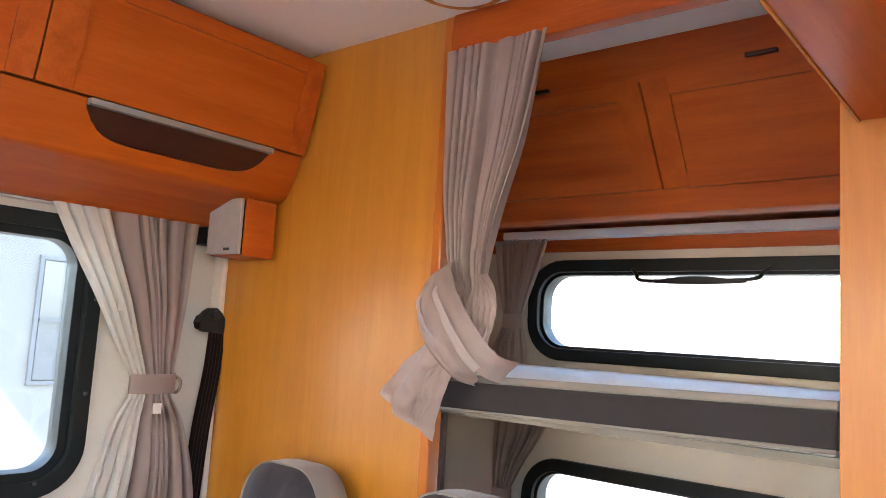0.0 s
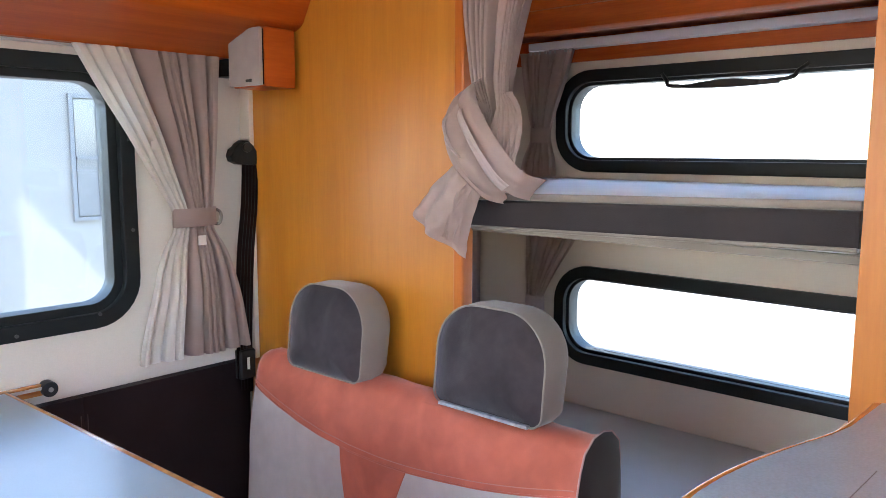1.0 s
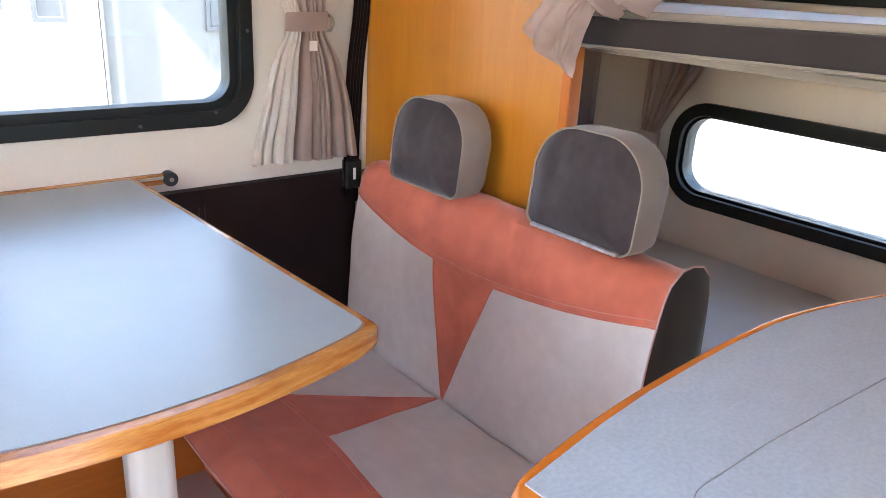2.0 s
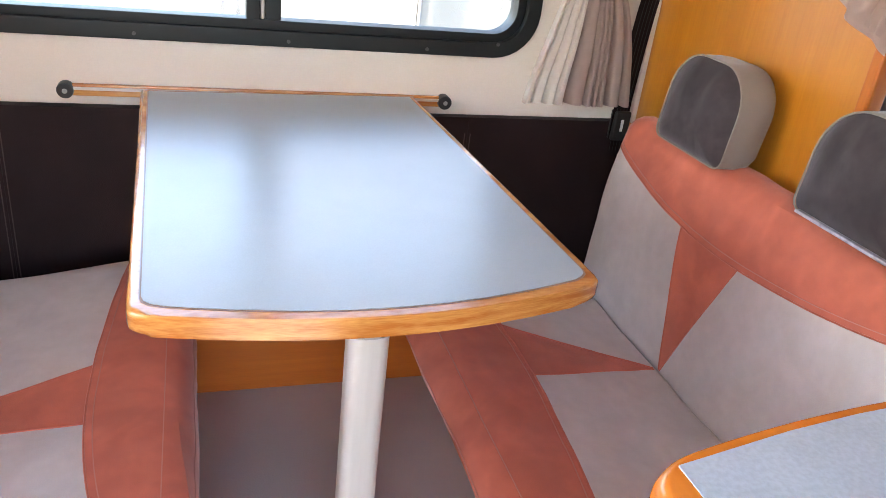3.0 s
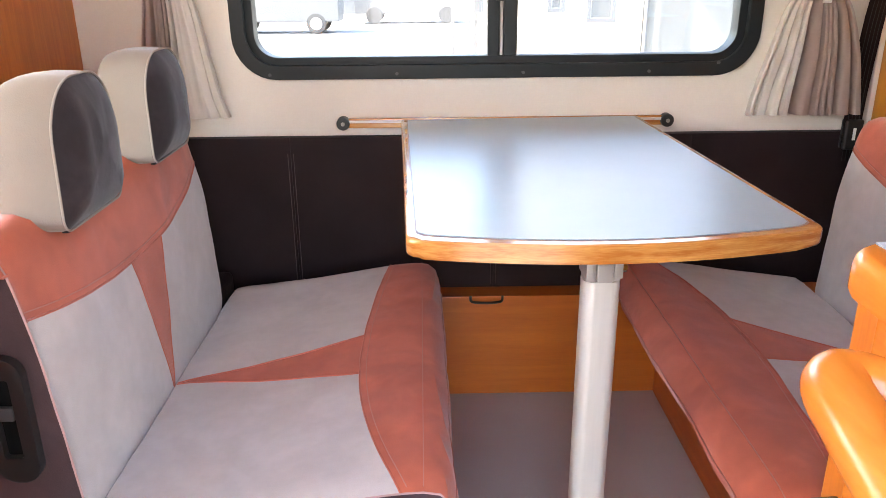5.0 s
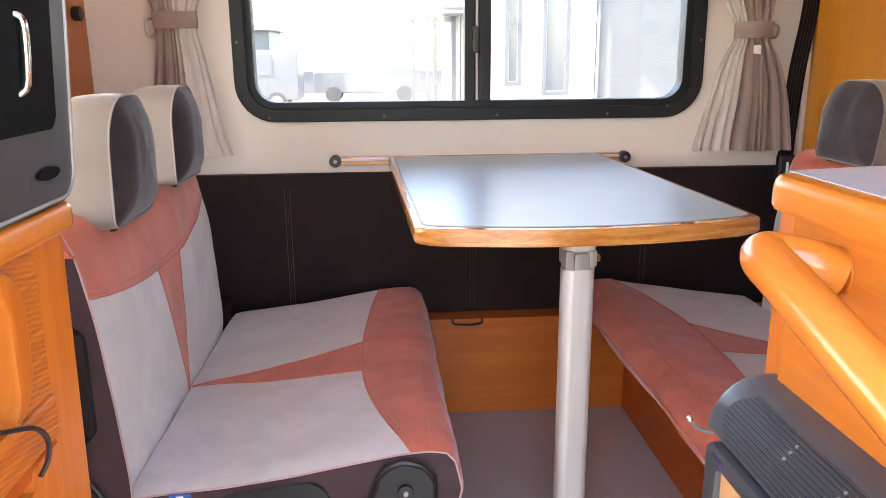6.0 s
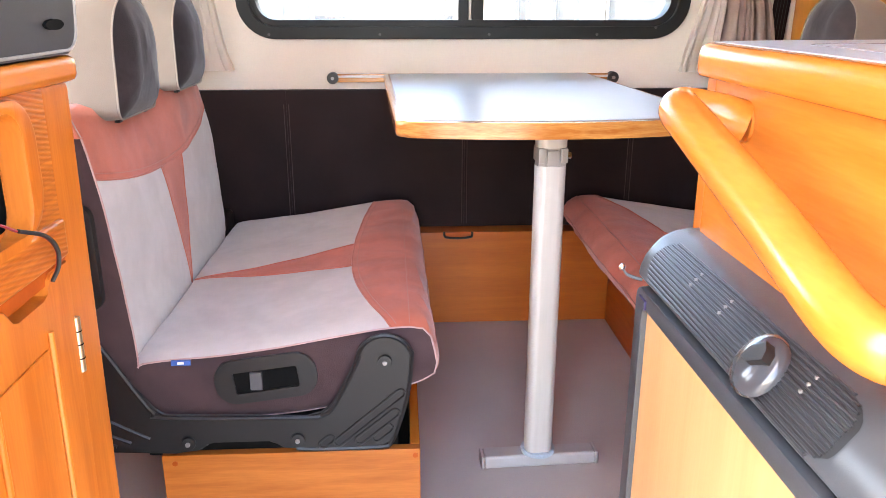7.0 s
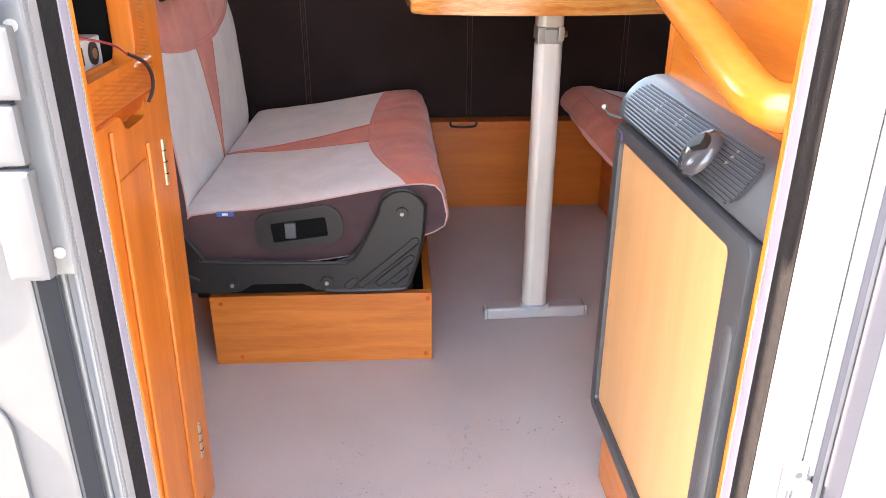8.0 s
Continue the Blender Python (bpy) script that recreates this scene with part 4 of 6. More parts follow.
top = thing("worktop", (0.8, 0.22, 0.865), "speckled blue-grey kitchen worktop with a rounded wooden edge", "worktop")
part("edge_moulding", worktop_moulding(), "solid_y", top, "rounded orange wooden edge")
part("surface", prism(bmesh.new(), worktop_surface(), "z", 0.866, 0.900), "counter", top, "speckled blue-grey laminate")
lid = smooth_path([(0.482, 0.02, 0.9002), (0.482, 0.30, 0.9002), (0.483, 0.385, 0.9002), (0.490, 0.402, 0.9002), (0.506, 0.409, 0.9002), (0.54, 0.4095, 0.9002), (0.60, 0.410, 0.9002), (0.80, 0.402, 0.9002), (0.95, 0.395, 0.9002)], 6)
part("lid_joint", tubed(lid, 0.0006, 5), "roof", top, "thin joint round the sink lid")
bm = bmesh.new()
box(bm, 0.418, 0.440, 0.448, 0.486, 0, 0.8635, 0.004)
part("corner_post", bm, "solid", kit)
bm = bmesh.new()
box(bm, 0.412, 0.436, DY, 0.4475, 0.66, 0.8635, 0.0006)
part("front_panel", bm, "solid_y", kit, "orange wooden panel above the fridge")
bm = bmesh.new()
box(bm, 0.4405, 1.198, 0.470, 0.484, 0, 0.8635)
part("back_panel", bm, "partition", kit)
bm = bmesh.new()
box(bm, 0.372, 0.388, DY, 0.4475, 0.0, 0.146, 0.002)
part("kick_board", bm, "solid_y", kit, "orange wooden kick board")
part("end_board", boxed(0.385, 0.420, DY + 0.001, DY + 0.014, 0.0, 0.8635, bev=0.002), "solid", kit)

# fridge
fr = thing("fridge", (0.5, 0.22, 0.148), "built-in fridge with a pale beech door in a dark grey frame", "fridge")
part("case", boxed(0.405, 0.86, DY + 0.03, 0.4475, 0.149, 0.657, bev=0.003), "grey_plastic", fr)
FY0, FY1, FZ0, FZ1 = 0.002, 0.455, 0.150, 0.628
bm = bmesh.new()
ring(bm, rrect(FY0, FZ0, FY1, FZ1, 0.016, 4), rrect(FY0 + 0.047, FZ0 + 0.026, FY1 - 0.027, FZ1 - 0.022, 0.008, 4), "x", 0.346, 0.404, 0.005)
door = part("door", bm, "grey_plastic", fr, "dark grey door frame")
part("door_panel", prism(bmesh.new(), rrect(FY0 + 0.047, FZ0 + 0.026, FY1 - 0.027, FZ1 - 0.022, 0.008, 4), "x", 0.353, 0.400), "fridge_panel", door, "pale beech door panel")
part("handle", tubed([(0.356, FY0 + 0.016, 0.17), (0.354, FY0 + 0.016, 0.18), (0.354, FY0 + 0.016, 0.53), (0.356, FY0 + 0.016, 0.545)], [0.009, 0.0125, 0.0125, 0.009], 18), "grey_plastic", door, "long rounded grey door grip")
# plate on the door's side, blackened in place of a shaded hollow
part("grip_recess", prism(bmesh.new(), rrect(0.362, 0.50, 0.392, 0.60, 0.010), "y", FY0 - 0.003, FY0 - 0.0005), "deep", door)
# control head: rounded hood with ribs
prof = [(0.405, 0.632), (0.354, 0.632), (0.349, 0.638), (0.3505, 0.647), (0.355, 0.659), (0.3625, 0.670), (0.372, 0.680), (0.384, 0.687), (0.398, 0.691), (0.421, 0.692), (0.421, 0.634)]
bm = bmesh.new()
rows = [[bm.verts.new((u, y, v)) for u, v in prof] for y in (-0.012, -0.004, 0.455, 0.463)]
for r_, s_ in ((rows[0], 0.965), (rows[3], 0.965)):
    for v in r_:
        v.co.x, v.co.z = 0.41 + (v.co.x - 0.41) * s_, 0.67 + (v.co.z - 0.67) * s_
for p_, q_ in zip(rows, rows[1:]):
    for k in range(len(prof)):
        bm.faces.new((p_[k], p_[(k + 1) % len(prof)], q_[(k + 1) % len(prof)], q_[k]))
bm.faces.new(rows[0]), bm.faces.new(rows[3])
hood = part("control_head", bm, "hood_plastic", fr, "rounded dark grey ventilated control head")
band = [Vector((u, 0, v)) for u, v in prof[2:8]]
at_, _ = sampler(band)


def rib_end(w):
    """Where the ribs stop towards the entrance: a rounded outline."""
    return 0.052 + 0.035 * (2 * w - 1) ** 4


grid_bm = patch(bmesh.new(), lambda u, w: Vector((at_(0.06 + 0.9 * w)[0].x - 0.0012, lerp(0.438 - 0.02 * (2 * w - 1) ** 2, rib_end(w) - 0.004, u), at_(0.06 + 0.9 * w)[0].z)), 2, 10)
part("vent_bed", grid_bm, "vent_bed", hood)
for k in range(13):
    w = 0.07 + 0.88 * k / 12
    c = at_(w)[0]
    part("rib", tubed([(c.x - 0.0012, 0.437 - 0.02 * (2 * w - 1) ** 2, c.z), (c.x - 0.0012, rib_end(w) + 0.003, c.z)], 0.0014, 6), "rib_plastic", hood)
# small pale boxes added as the glints between the ribs
for y_ in (0.331, 0.259, 0.186, 0.111):
    for w in (0.56, 0.68, 0.80):
        c = at_(w)[0]
        part("rib_glint", boxed(c.x - 0.0034, c.x - 0.001, y_ - 0.0011, y_ + 0.0011, c.z - 0.0004, c.z + 0.0020), "grip", hood)
# selector knob: glossy domed dish with a dark grip
c = at_(0.44)[0]
nrm = Vector((-0.80, 0, 0.60)).normalized()
rot = Matrix.Translation((c.x - 0.0015, 0.165, c.z)) @ nrm.to_track_quat("Z", "Y").to_matrix().to_4x4()


def lathe(prof_rz, n=28):
    bm = bmesh.new()
    rings_ = [[bm.verts.new((r * math.cos(2 * math.pi * k / n), r * math.sin(2 * math.pi * k / n), z)) for k in range(n)] for r, z in prof_rz]
    for p_, q_ in zip(rings_, rings_[1:]):
        for k in range(n):
            bm.faces.new((p_[k], p_[(k + 1) % n], q_[(k + 1) % n], q_[k]))
    bm.faces.new(rings_[-1])
    return bm


bm = lathe([(0.0285, 0), (0.0285, 0.003), (0.0275, 0.0055), (0.0250, 0.0082), (0.021, 0.0104), (0.015, 0.0122), (0.008, 0.0130), (0.003, 0.0132)])
bm.transform(rot)
dish = part("knob_dish", bm, "dish", hood, "glossy grey domed knob")
bm = prism(bmesh.new(), [(-0.0045, 0.0), (0.004, -0.0075), (0.020, -0.0085), (0.0225, 0.0), (0.020, 0.0085), (0.004, 0.0075)], "z", 0.005, 0.0195, 0.0015)
bm.transform(rot @ Matrix.Rotation(radians(40), 4, "Z"))
part("knob_grip", bm, "black", dish, "black pointed grip")
bdg = part("badge", boxed(0.3438, 0.3462, 0.414, 0.436, 0.609, 0.620, bev=0.0005), "violet", fr, "small badge with a violet border")
part("badge_face", boxed(0.3434, 0.3440, 0.4155, 0.4345, 0.6105, 0.6185), "grey_plastic", bdg)
bm = bmesh.new()
tube(bm, smooth_path([(0.352, 0.452, 0.632), (0.342, 0.456, 0.634), (0.334, 0.458, 0.638), (0.329, 0.459, 0.646)], 5), [0.0020] * 10 + [0.0015] * 6, 8)
part("door_catch", bm, "mid_plastic", fr, "small grey door catch")
bm = bmesh.new()
bmesh.ops.create_uvsphere(bm, u_segments=12, v_segments=8, radius=0.0042, matrix=Matrix.Translation((0.329, 0.459, 0.646)))
part("catch_ball", bm, "chrome", fr, "bright ball of the catch")

# grab rail on the kitchen unit
gr = thing("grab_rail", (0.36, 0.15, 0.80), "thick rounded wooden grab rail on the kitchen unit", "grab rail")
path = smooth_path([(0.4115, 0.364, 0.828), (0.390, 0.371, 0.834), (0.366, 0.386, 0.838), (0.350, 0.378, 0.839), (0.345, 0.325, 0.830), (0.345, 0.17, 0.788), (0.345, 0.090, 0.764), (0.347, 0.050, 0.752), (0.354, 0.025, 0.747), (0.372, 0.010, 0.747), (0.393, 0.006, 0.749), (0.4115, 0.005, 0.750)], 7)
part("bar", tubed(path, 0.0210, 24), "solid_y", gr, "rounded orange wooden bar")
for y_, z_ in ((0.364, 0.828), (0.005, 0.750)):
    part("end_plug", disc(bmesh.new(), (0.4090, y_, z_), "x", 0.0194, 0.0028, 24), "solid", gr)

# overhead locker of the kitchen
ko = thing("kitchen_locker", (0.8, 0.2, 1.53), "orange wooden overhead locker above the worktop", "overhead locker")
part("body", prism(bmesh.new(), [(0.50, DY + 0.001), (1.199, DY + 0.001), (1.199, 0.458), (0.56, 0.452), (0.51, 0.43), (0.50, 0.38)], "z", 1.532, CZ - 0.001, 0.004), "locker", ko)
part("edge_strip", tubed([(0.56, 0.4525, 1.532), (1.198, 0.459, 1.532)], 0.0025, 6), "edge", ko, "pale edging strip")

# ---- left cabinet by the entrance ----
cab = thing("side_cabinet", (-0.45, 0.22, 0.0), "orange wooden cabinet with an open niche and a panelled door", "cabinet")
CX = -0.268
bm = bmesh.new()
box(bm, CX - 0.022, CX, 0.385, 0.450, 0.0, 0.862, 0.006)
part("front_stile", bm, "solid", cab)
bm = bmesh.new()
box(bm, -0.74, CX - 0.0225, 0.428, 0.449, 0.0, 0.862, 0.003)
part("side_panel", bm, "solid", cab)
bm = bmesh.new()
box(bm, CX - 0.022, CX, DY + 0.001, 0.05, 0.0, 0.862, 0.003)
part("front_stile", bm, "solid", cab)
bm = bmesh.new()
holed(bm, 0.0505, 0.7165, 0.3845, 0.862, rrect(0.085, 0.7335, 0.326, 0.850, 0.026, 6), "x", CX - 0.020, CX + 0.001)
part("niche_frame", bm, "ribbed", cab, "wooden frame round the niche")
bm = ring(bmesh.new(), rrect(0.066, 0.7352, 0.351, 0.8600, 0.040, 6), rrect(0.0870, 0.7356, 0.3245, 0.8480, 0.026, 6), "x", CX - 0.0195, CX + 0.0062, 0.005)
part("niche_moulding", bm, "solid", cab, "rounded moulding round the niche")
# niche back and side in flat black, the shelf in wood
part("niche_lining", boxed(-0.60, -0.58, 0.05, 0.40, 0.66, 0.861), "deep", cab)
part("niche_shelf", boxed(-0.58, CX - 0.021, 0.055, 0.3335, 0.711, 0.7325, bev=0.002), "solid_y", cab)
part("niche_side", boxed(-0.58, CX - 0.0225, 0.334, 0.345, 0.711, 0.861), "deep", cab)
part("shelf_lip", boxed(CX - 0.020, CX + 0.006, 0.0505, 0.384, 0.696, 0.7345, bev=0.004, seg=3), "ribbed", cab, "ribbed wooden shelf lip")
# red veneer on orange wood: the shade under the lip, put into the colour
part("upper_rail", boxed(CX - 0.020, CX + 0.001, 0.0505, 0.384, 0.680, 0.6955, bev=0.001), "locker", cab)
notch = [(0.055, 0.055), (0.380, 0.055), (0.380, 0.691), (0.342, 0.691), (0.335, 0.686), (0.330, 0.672), (0.320, 0.668), (0.268, 0.668), (0.258, 0.672), (0.250, 0.688), (0.240, 0.691), (0.055, 0.691)]
door_l = part("door", prism(bmesh.new(), notch, "x", CX - 0.014, CX + 0.0045, 0.0022, 2), "solid", cab, "orange wooden framed door with a finger notch")
# redder than the door, in place of the shade inside the notch
part("notch_back", boxed(CX - 0.019, CX - 0.0145, 0.235, 0.350, 0.655, 0.690), "locker", door_l)
part("door_panel", boxed(CX + 0.0048, CX + 0.0070, 0.214, 0.311, 0.08, 0.625, bev=0.002), "solid", door_l, "raised door panel")
for y in (0.207, 0.318):
    part("moulding", tubed([(CX + 0.0070, y, 0.07), (CX + 0.0070, y, 0.640 if y > 0.3 else 0.682)], 0.0032, 8), "solid", door_l)
for z in (0.566, 0.120):
    h_ = part("hinge", disc(bmesh.new(), (CX + 0.003, 0.3825, z), "z", 0.0048, 0.062, 12, 0.001), "steel", door_l, "worn metal hinge")
    for k in (0.015, 0.031, 0.046):
        part("knuckle", disc(bmesh.new(), (CX + 0.003, 0.3825, z + k), "z", 0.0054, 0.0012, 10), "deep", h_)
for ob_ in cab.children_recursive:
    for v_ in ob_.data.vertices:
        v_.co.x -= 0.020 * max(0.0, 0.79 - v_.co.z)
ctop = thing("cabinet_top", (-0.45, 0.22, 0.862), "rounded orange wooden top board of the side cabinet", "cabinet top")
tp = [(-0.74, DY + 0.002), (-0.258, DY + 0.002), (-0.258, 0.445)] + [(-0.283 + 0.025 * math.cos(radians(a)), 0.445 + 0.025 * math.sin(radians(a))) for a in (20, 45, 70, 90)] + [(-0.74, 0.470)]
part("board", prism(bmesh.new(), tp, "z", 0.8625, 0.888, 0.009, 4), "solid_y", ctop)

# appliance on the cabinet
mw = thing("microwave_oven", (-0.42, 0.25, 0.889), "grey plastic appliance with a chrome handle on a dark panel", "microwave")
part("case", prism(bmesh.new(), rrect(0.06, 0.890, 0.468, 1.19, 0.024, 5), "x", -0.62, -0.262, 0.004, 2), "oven_plastic", mw)
bm = bmesh.new()
ring(bm, rrect(0.062, 0.892, 0.466, 1.188, 0.024, 5), rrect(0.065, 0.895, 0.463, 1.185, 0.021, 5), "x", -0.268, -0.2600, 0.0010)
part("rim", bm, "grip", mw, "bright silver rim")
part("dark_panel", prism(bmesh.new(), rrect(0.17, 0.955, 0.424, 1.165, 0.01), "x", -0.264, -0.257, 0.002), "deep", mw, "dark recessed panel")
part("handle", tubed(smooth_path([(-0.264, 0.362, 1.043), (-0.257, 0.364, 1.042), (-0.2525, 0.365, 1.034), (-0.2525, 0.365, 0.996), (-0.257, 0.364, 0.987), (-0.264, 0.362, 0.985)], 5), 0.0036, 12), "chrome", mw, "chrome door handle")
bm = prism(bmesh.new(), [(0.4095 + 0.021 * math.cos(2 * math.pi * k / 24), 0.919 + 0.0050 * math.sin(2 * math.pi * k / 24)) for k in range(24)], "x", -0.262, -0.2585, 0.001)
part("button", bm, "deep", mw, "black oval button")
# the front leans out a little towards the top
for ob_ in mw.children_recursive:
    for v_ in ob_.data.vertices:
        v_.co.x += 0.002 + 0.065 * (v_.co.z - 0.90)

# small white device with its red wire in the niche
inv = thing("power_inverter", (-0.33, 0.19, 0.733), "small white electrical device with a red wire in the niche", "electrical device")
part("case", boxed(-0.42, -0.302, 0.215, 0.326, 0.7335, 0.767, bev=0.003), "white_frame", inv)
part("socket", disc(bmesh.new(), (-0.3025, 0.297, 0.750), "x", 0.0125, 0.003, 18), "black", inv)
part("socket_pin", disc(bmesh.new(), (-0.2998, 0.297, 0.750), "x", 0.006, 0.0012, 12), "steel", inv, "brass contact")
part("front_label", boxed(-0.3022, -0.3008, 0.225, 0.268, 0.741, 0.760), "black", inv)
part("vent", disc(bmesh.new(), (-0.33, 0.3255, 0.751), "y", 0.010, 0.0015, 14), "deep", inv)
part("wire", tubed(smooth_path([(-0.34, 0.195, 0.776), (-0.300, 0.222, 0.778), (-0.264, 0.250, 0.767), (-0.257, 0.279, 0.751), (-0.253, 0.312, 0.737), (-0.252, 0.330, 0.719), (-0.254, 0.331, 0.701), (-0.259, 0.326, 0.688)], 5), 0.0013, 6), "red_wire", inv, "red wire")
part("cable", tubed(smooth_path([(-0.2560, 0.276, 0.7525), (-0.2515, 0.312, 0.7375), (-0.2505, 0.330, 0.719), (-0.2525, 0.331, 0.701), (-0.2580, 0.326, 0.688)], 6), 0.0021, 6), "black", inv, "black cable sleeve")

# ---- dinette locker ----
ov = thing("dinette_locker", (0.3, 1.7, 1.45), "reddish wooden overhead locker with convex doors above the window", "overhead locker")


def extr(bm, pts, x0, x1):
    return prism(bm, pts, "x", x0, x1)


carc = [(1.60, CZ - 0.001), (1.555, 1.80), (1.585, 1.66), (1.60, 1.597), (1.612, 1.560), (1.640, 1.512), (1.652, 1.502), (1.805, 1.448), (1.815, 1.440), (1.884, 1.440), (1.884, CZ - 0.001)]
part("carcass", extr(bmesh.new(), carc, -0.74, 1.1985), "locker", ov)


def door_sheet(x0, x1, z0, z1, off, n=8):
    """A convex leaf following the locker's front."""
    f = lambda z: 1.538 + 0.049 * (max(0.0, 1.806 - z) / 0.208) ** 1.3
    front_, back_ = [], []
    for k in range(n + 1):
        z = lerp(z1, z0, k / n)
        front_.append((f(z) - off, z))
        back_.append((f(z) + 0.016, z))
    return extr(bmesh.new(), front_ + back_[::-1], x0, x1)


for x0, x1 in ((0.606, 1.190), (0.006, 0.602), (-0.60, 0.002)):
    d_ = part("door", door_sheet(x0, x1, 1.602, 1.806, 0.0), "locker", ov, "reddish framed locker door")
    for a, b in ((x0, x0 + 0.062), (x1 - 0.045, x1)):
        part("stile", door_sheet(a, b, 1.602, 1.806, 0.0075), "locker_y", d_)
    for a, b in ((1.602, 1.640), (1.775, 1.806)):
        part("rail", door_sheet(x0 + 0.0625, x1 - 0.0455, a, b, 0.0070), "locker", d_)
# solid plates, no hollow: the shade of the grips is put into the colour
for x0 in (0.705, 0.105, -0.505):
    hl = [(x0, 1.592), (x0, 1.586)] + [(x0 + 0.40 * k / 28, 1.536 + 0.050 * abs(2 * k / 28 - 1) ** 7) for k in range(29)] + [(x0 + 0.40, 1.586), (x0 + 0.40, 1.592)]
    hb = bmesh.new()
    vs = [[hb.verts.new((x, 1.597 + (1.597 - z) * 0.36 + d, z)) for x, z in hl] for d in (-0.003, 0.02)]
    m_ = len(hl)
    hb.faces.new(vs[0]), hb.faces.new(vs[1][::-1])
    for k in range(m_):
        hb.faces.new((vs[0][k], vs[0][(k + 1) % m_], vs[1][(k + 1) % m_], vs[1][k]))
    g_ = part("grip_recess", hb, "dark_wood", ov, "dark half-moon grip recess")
    part("grip_strip", boxed(x0 - 0.002, x0 + 0.402, 1.580, 1.596, 1.588, 1.600, bev=0.002), "grip", g_, "grey metal grip strip")
part("push_button", disc(bmesh.new(), (0.545, 1.605, 1.535), "y", 0.008, 0.01, 12, 0.002), "silver", ov)

# ---- speaker, belt ----
spk = thing("speaker", (1.14, 1.68, 1.365), "small wooden loudspeaker with a grey grille in the corner", "speaker", "")
R_ = Matrix.Translation((1.094, 1.648, 0)) @ Matrix.Rotation(radians(2), 4, "Z")
for name, b4, m_, lab in (("cabinet", (0.004, 0.088, 0.0, 0.116, 1.366, 1.494), "locker", "reddish wooden case"), ("grille", (-0.010, 0.0, 0.002, 0.114, 1.368, 1.492), "grille", "grey front grille"), ("badge", (-0.0115, -0.0102, 0.030, 0.050, 1.376, 1.382), "black", ""), ("gap", (-0.0005, 0.0045, 0.004, 0.112, 1.370, 1.490), "deep", "")):
    bm = boxed(*b4, bev=0.0 if name in ("badge", "gap") else 0.003)
    bm.transform(R_)
    part(name, bm, m_, spk, lab)
bm = boxed(0.03, 0.07, 0.06, 0.235, 1.40, 1.44, bev=0.003)
bm.transform(R_)
part("bracket", bm, "black", spk)

belt = thing("seat_belt", (1.15, 1.87, 0.7), "black seat belt hanging from its wall anchor", "seat belt")
BELT = [(0.62, 1.150), (0.80, 1.1445), (0.97, 1.153), (1.10, 1.172), (1.20, 1.181)]
bm = patch(bmesh.new(), lambda u, w: Vector((glide(BELT, lerp(1.20, 0.62, w)) + (u - 0.5) * 0.046, 1.838 - 0.012 * math.sin(math.pi * w) + 0.003 * math.sin(3 * u + 4 * w), lerp(1.20, 0.62, w))), 6, 24)
bmesh.ops.solidify(bm, geom=bm.faces[:], thickness=0.002)
part("webbing", bm, "pad", belt, "black webbing")
for k in range(4):
    part("weave_line", tubed([(glide(BELT, lerp(1.195, 0.63, j / 14)) + (k - 1.5) * 0.009, 1.8345 - 0.012 * math.sin(math.pi * j / 14), lerp(1.195, 0.63, j / 14)) for j in range(15)], 0.0007, 4), "black", belt)
guide = [(1.127, 1.214), (1.132, 1.200), (1.148, 1.193), (1.196, 1.190), (1.207, 1.196), (1.210, 1.210), (1.201, 1.224), (1.192, 1.240), (1.178, 1.251), (1.162, 1.251), (1.149, 1.243), (1.139, 1.226)]
part("anchor", prism(bmesh.new(), guide, "y", 1.836, 1.862, 0.005, 2), "rubber", belt, "black plastic belt guide")
part("bolt", disc(bmesh.new(), (1.171, 1.828, 1.234), "y", 0.012, 0.009, 16, 0.002), "black", belt, "black anchor bolt")

part("buckle", boxed(1.128, 1.172, 1.822, 1.850, 0.66, 0.735, bev=0.006, seg=3), "black", belt, "black belt buckle")
part("buckle_mark", boxed(1.146, 1.153, 1.8205, 1.8225, 0.685, 0.715), "white_mark", belt)

# ---- curtains ----
def drape(name, rows, pleats, depth, mats, axis, at_d, parent, n=90, label="", seed=0.0):
    """Gathered cloth: rows of (height, left, right, fold depth share); mats: (share of the width, material) strips."""
    start = 0.0
    for share, m_ in mats:
        end = start + share

        def fn(u, w, start=start, end=end):
            s = lerp(start, end, u)
            z = lerp(rows[0][0], rows[-1][0], w)
            rr = sorted(rows)
            l_, r_, k_ = (glide([(q[0], q[i]) for q in rr], z) for i in (1, 2, 3))
            ph = pleats * (1.15 * s - 0.15 * s * s) + 0.9 * noise.noise(Vector((s * 4.3, w * 0.16, seed + 4))) + 0.25 * math.sin(9 * s + seed)
            fold = math.sin(2 * math.pi * ph)
            fold = (1.6 * (0.5 + 0.5 * fold) ** 2.2 - 0.6) * max(0.1, 0.7 + 1.1 * noise.noise(Vector((s * 5.5, w * 0.5, seed + 8)))) + 0.35 * noise.noise(Vector((s * 5, w * 0.9, seed))) + 0.12 * noise.noise(Vector((s * 16, w * 3, seed)))
            a = lerp(l_, r_, s) + 0.10 * (r_ - l_) / pleats * math.cos(2 * math.pi * ph)
            return Vector(put(axis, a, z, at_d + depth * k_ * fold))
        bm = patch(bmesh.new(), fn, max(8, int(n * share)), 40)
        bmesh.ops.solidify(bm, geom=bm.faces[:], thickness=0.0016)
        part(name, bm, m_, parent, label if m_ == "curtain" else "cream lining cloth")
        start = end


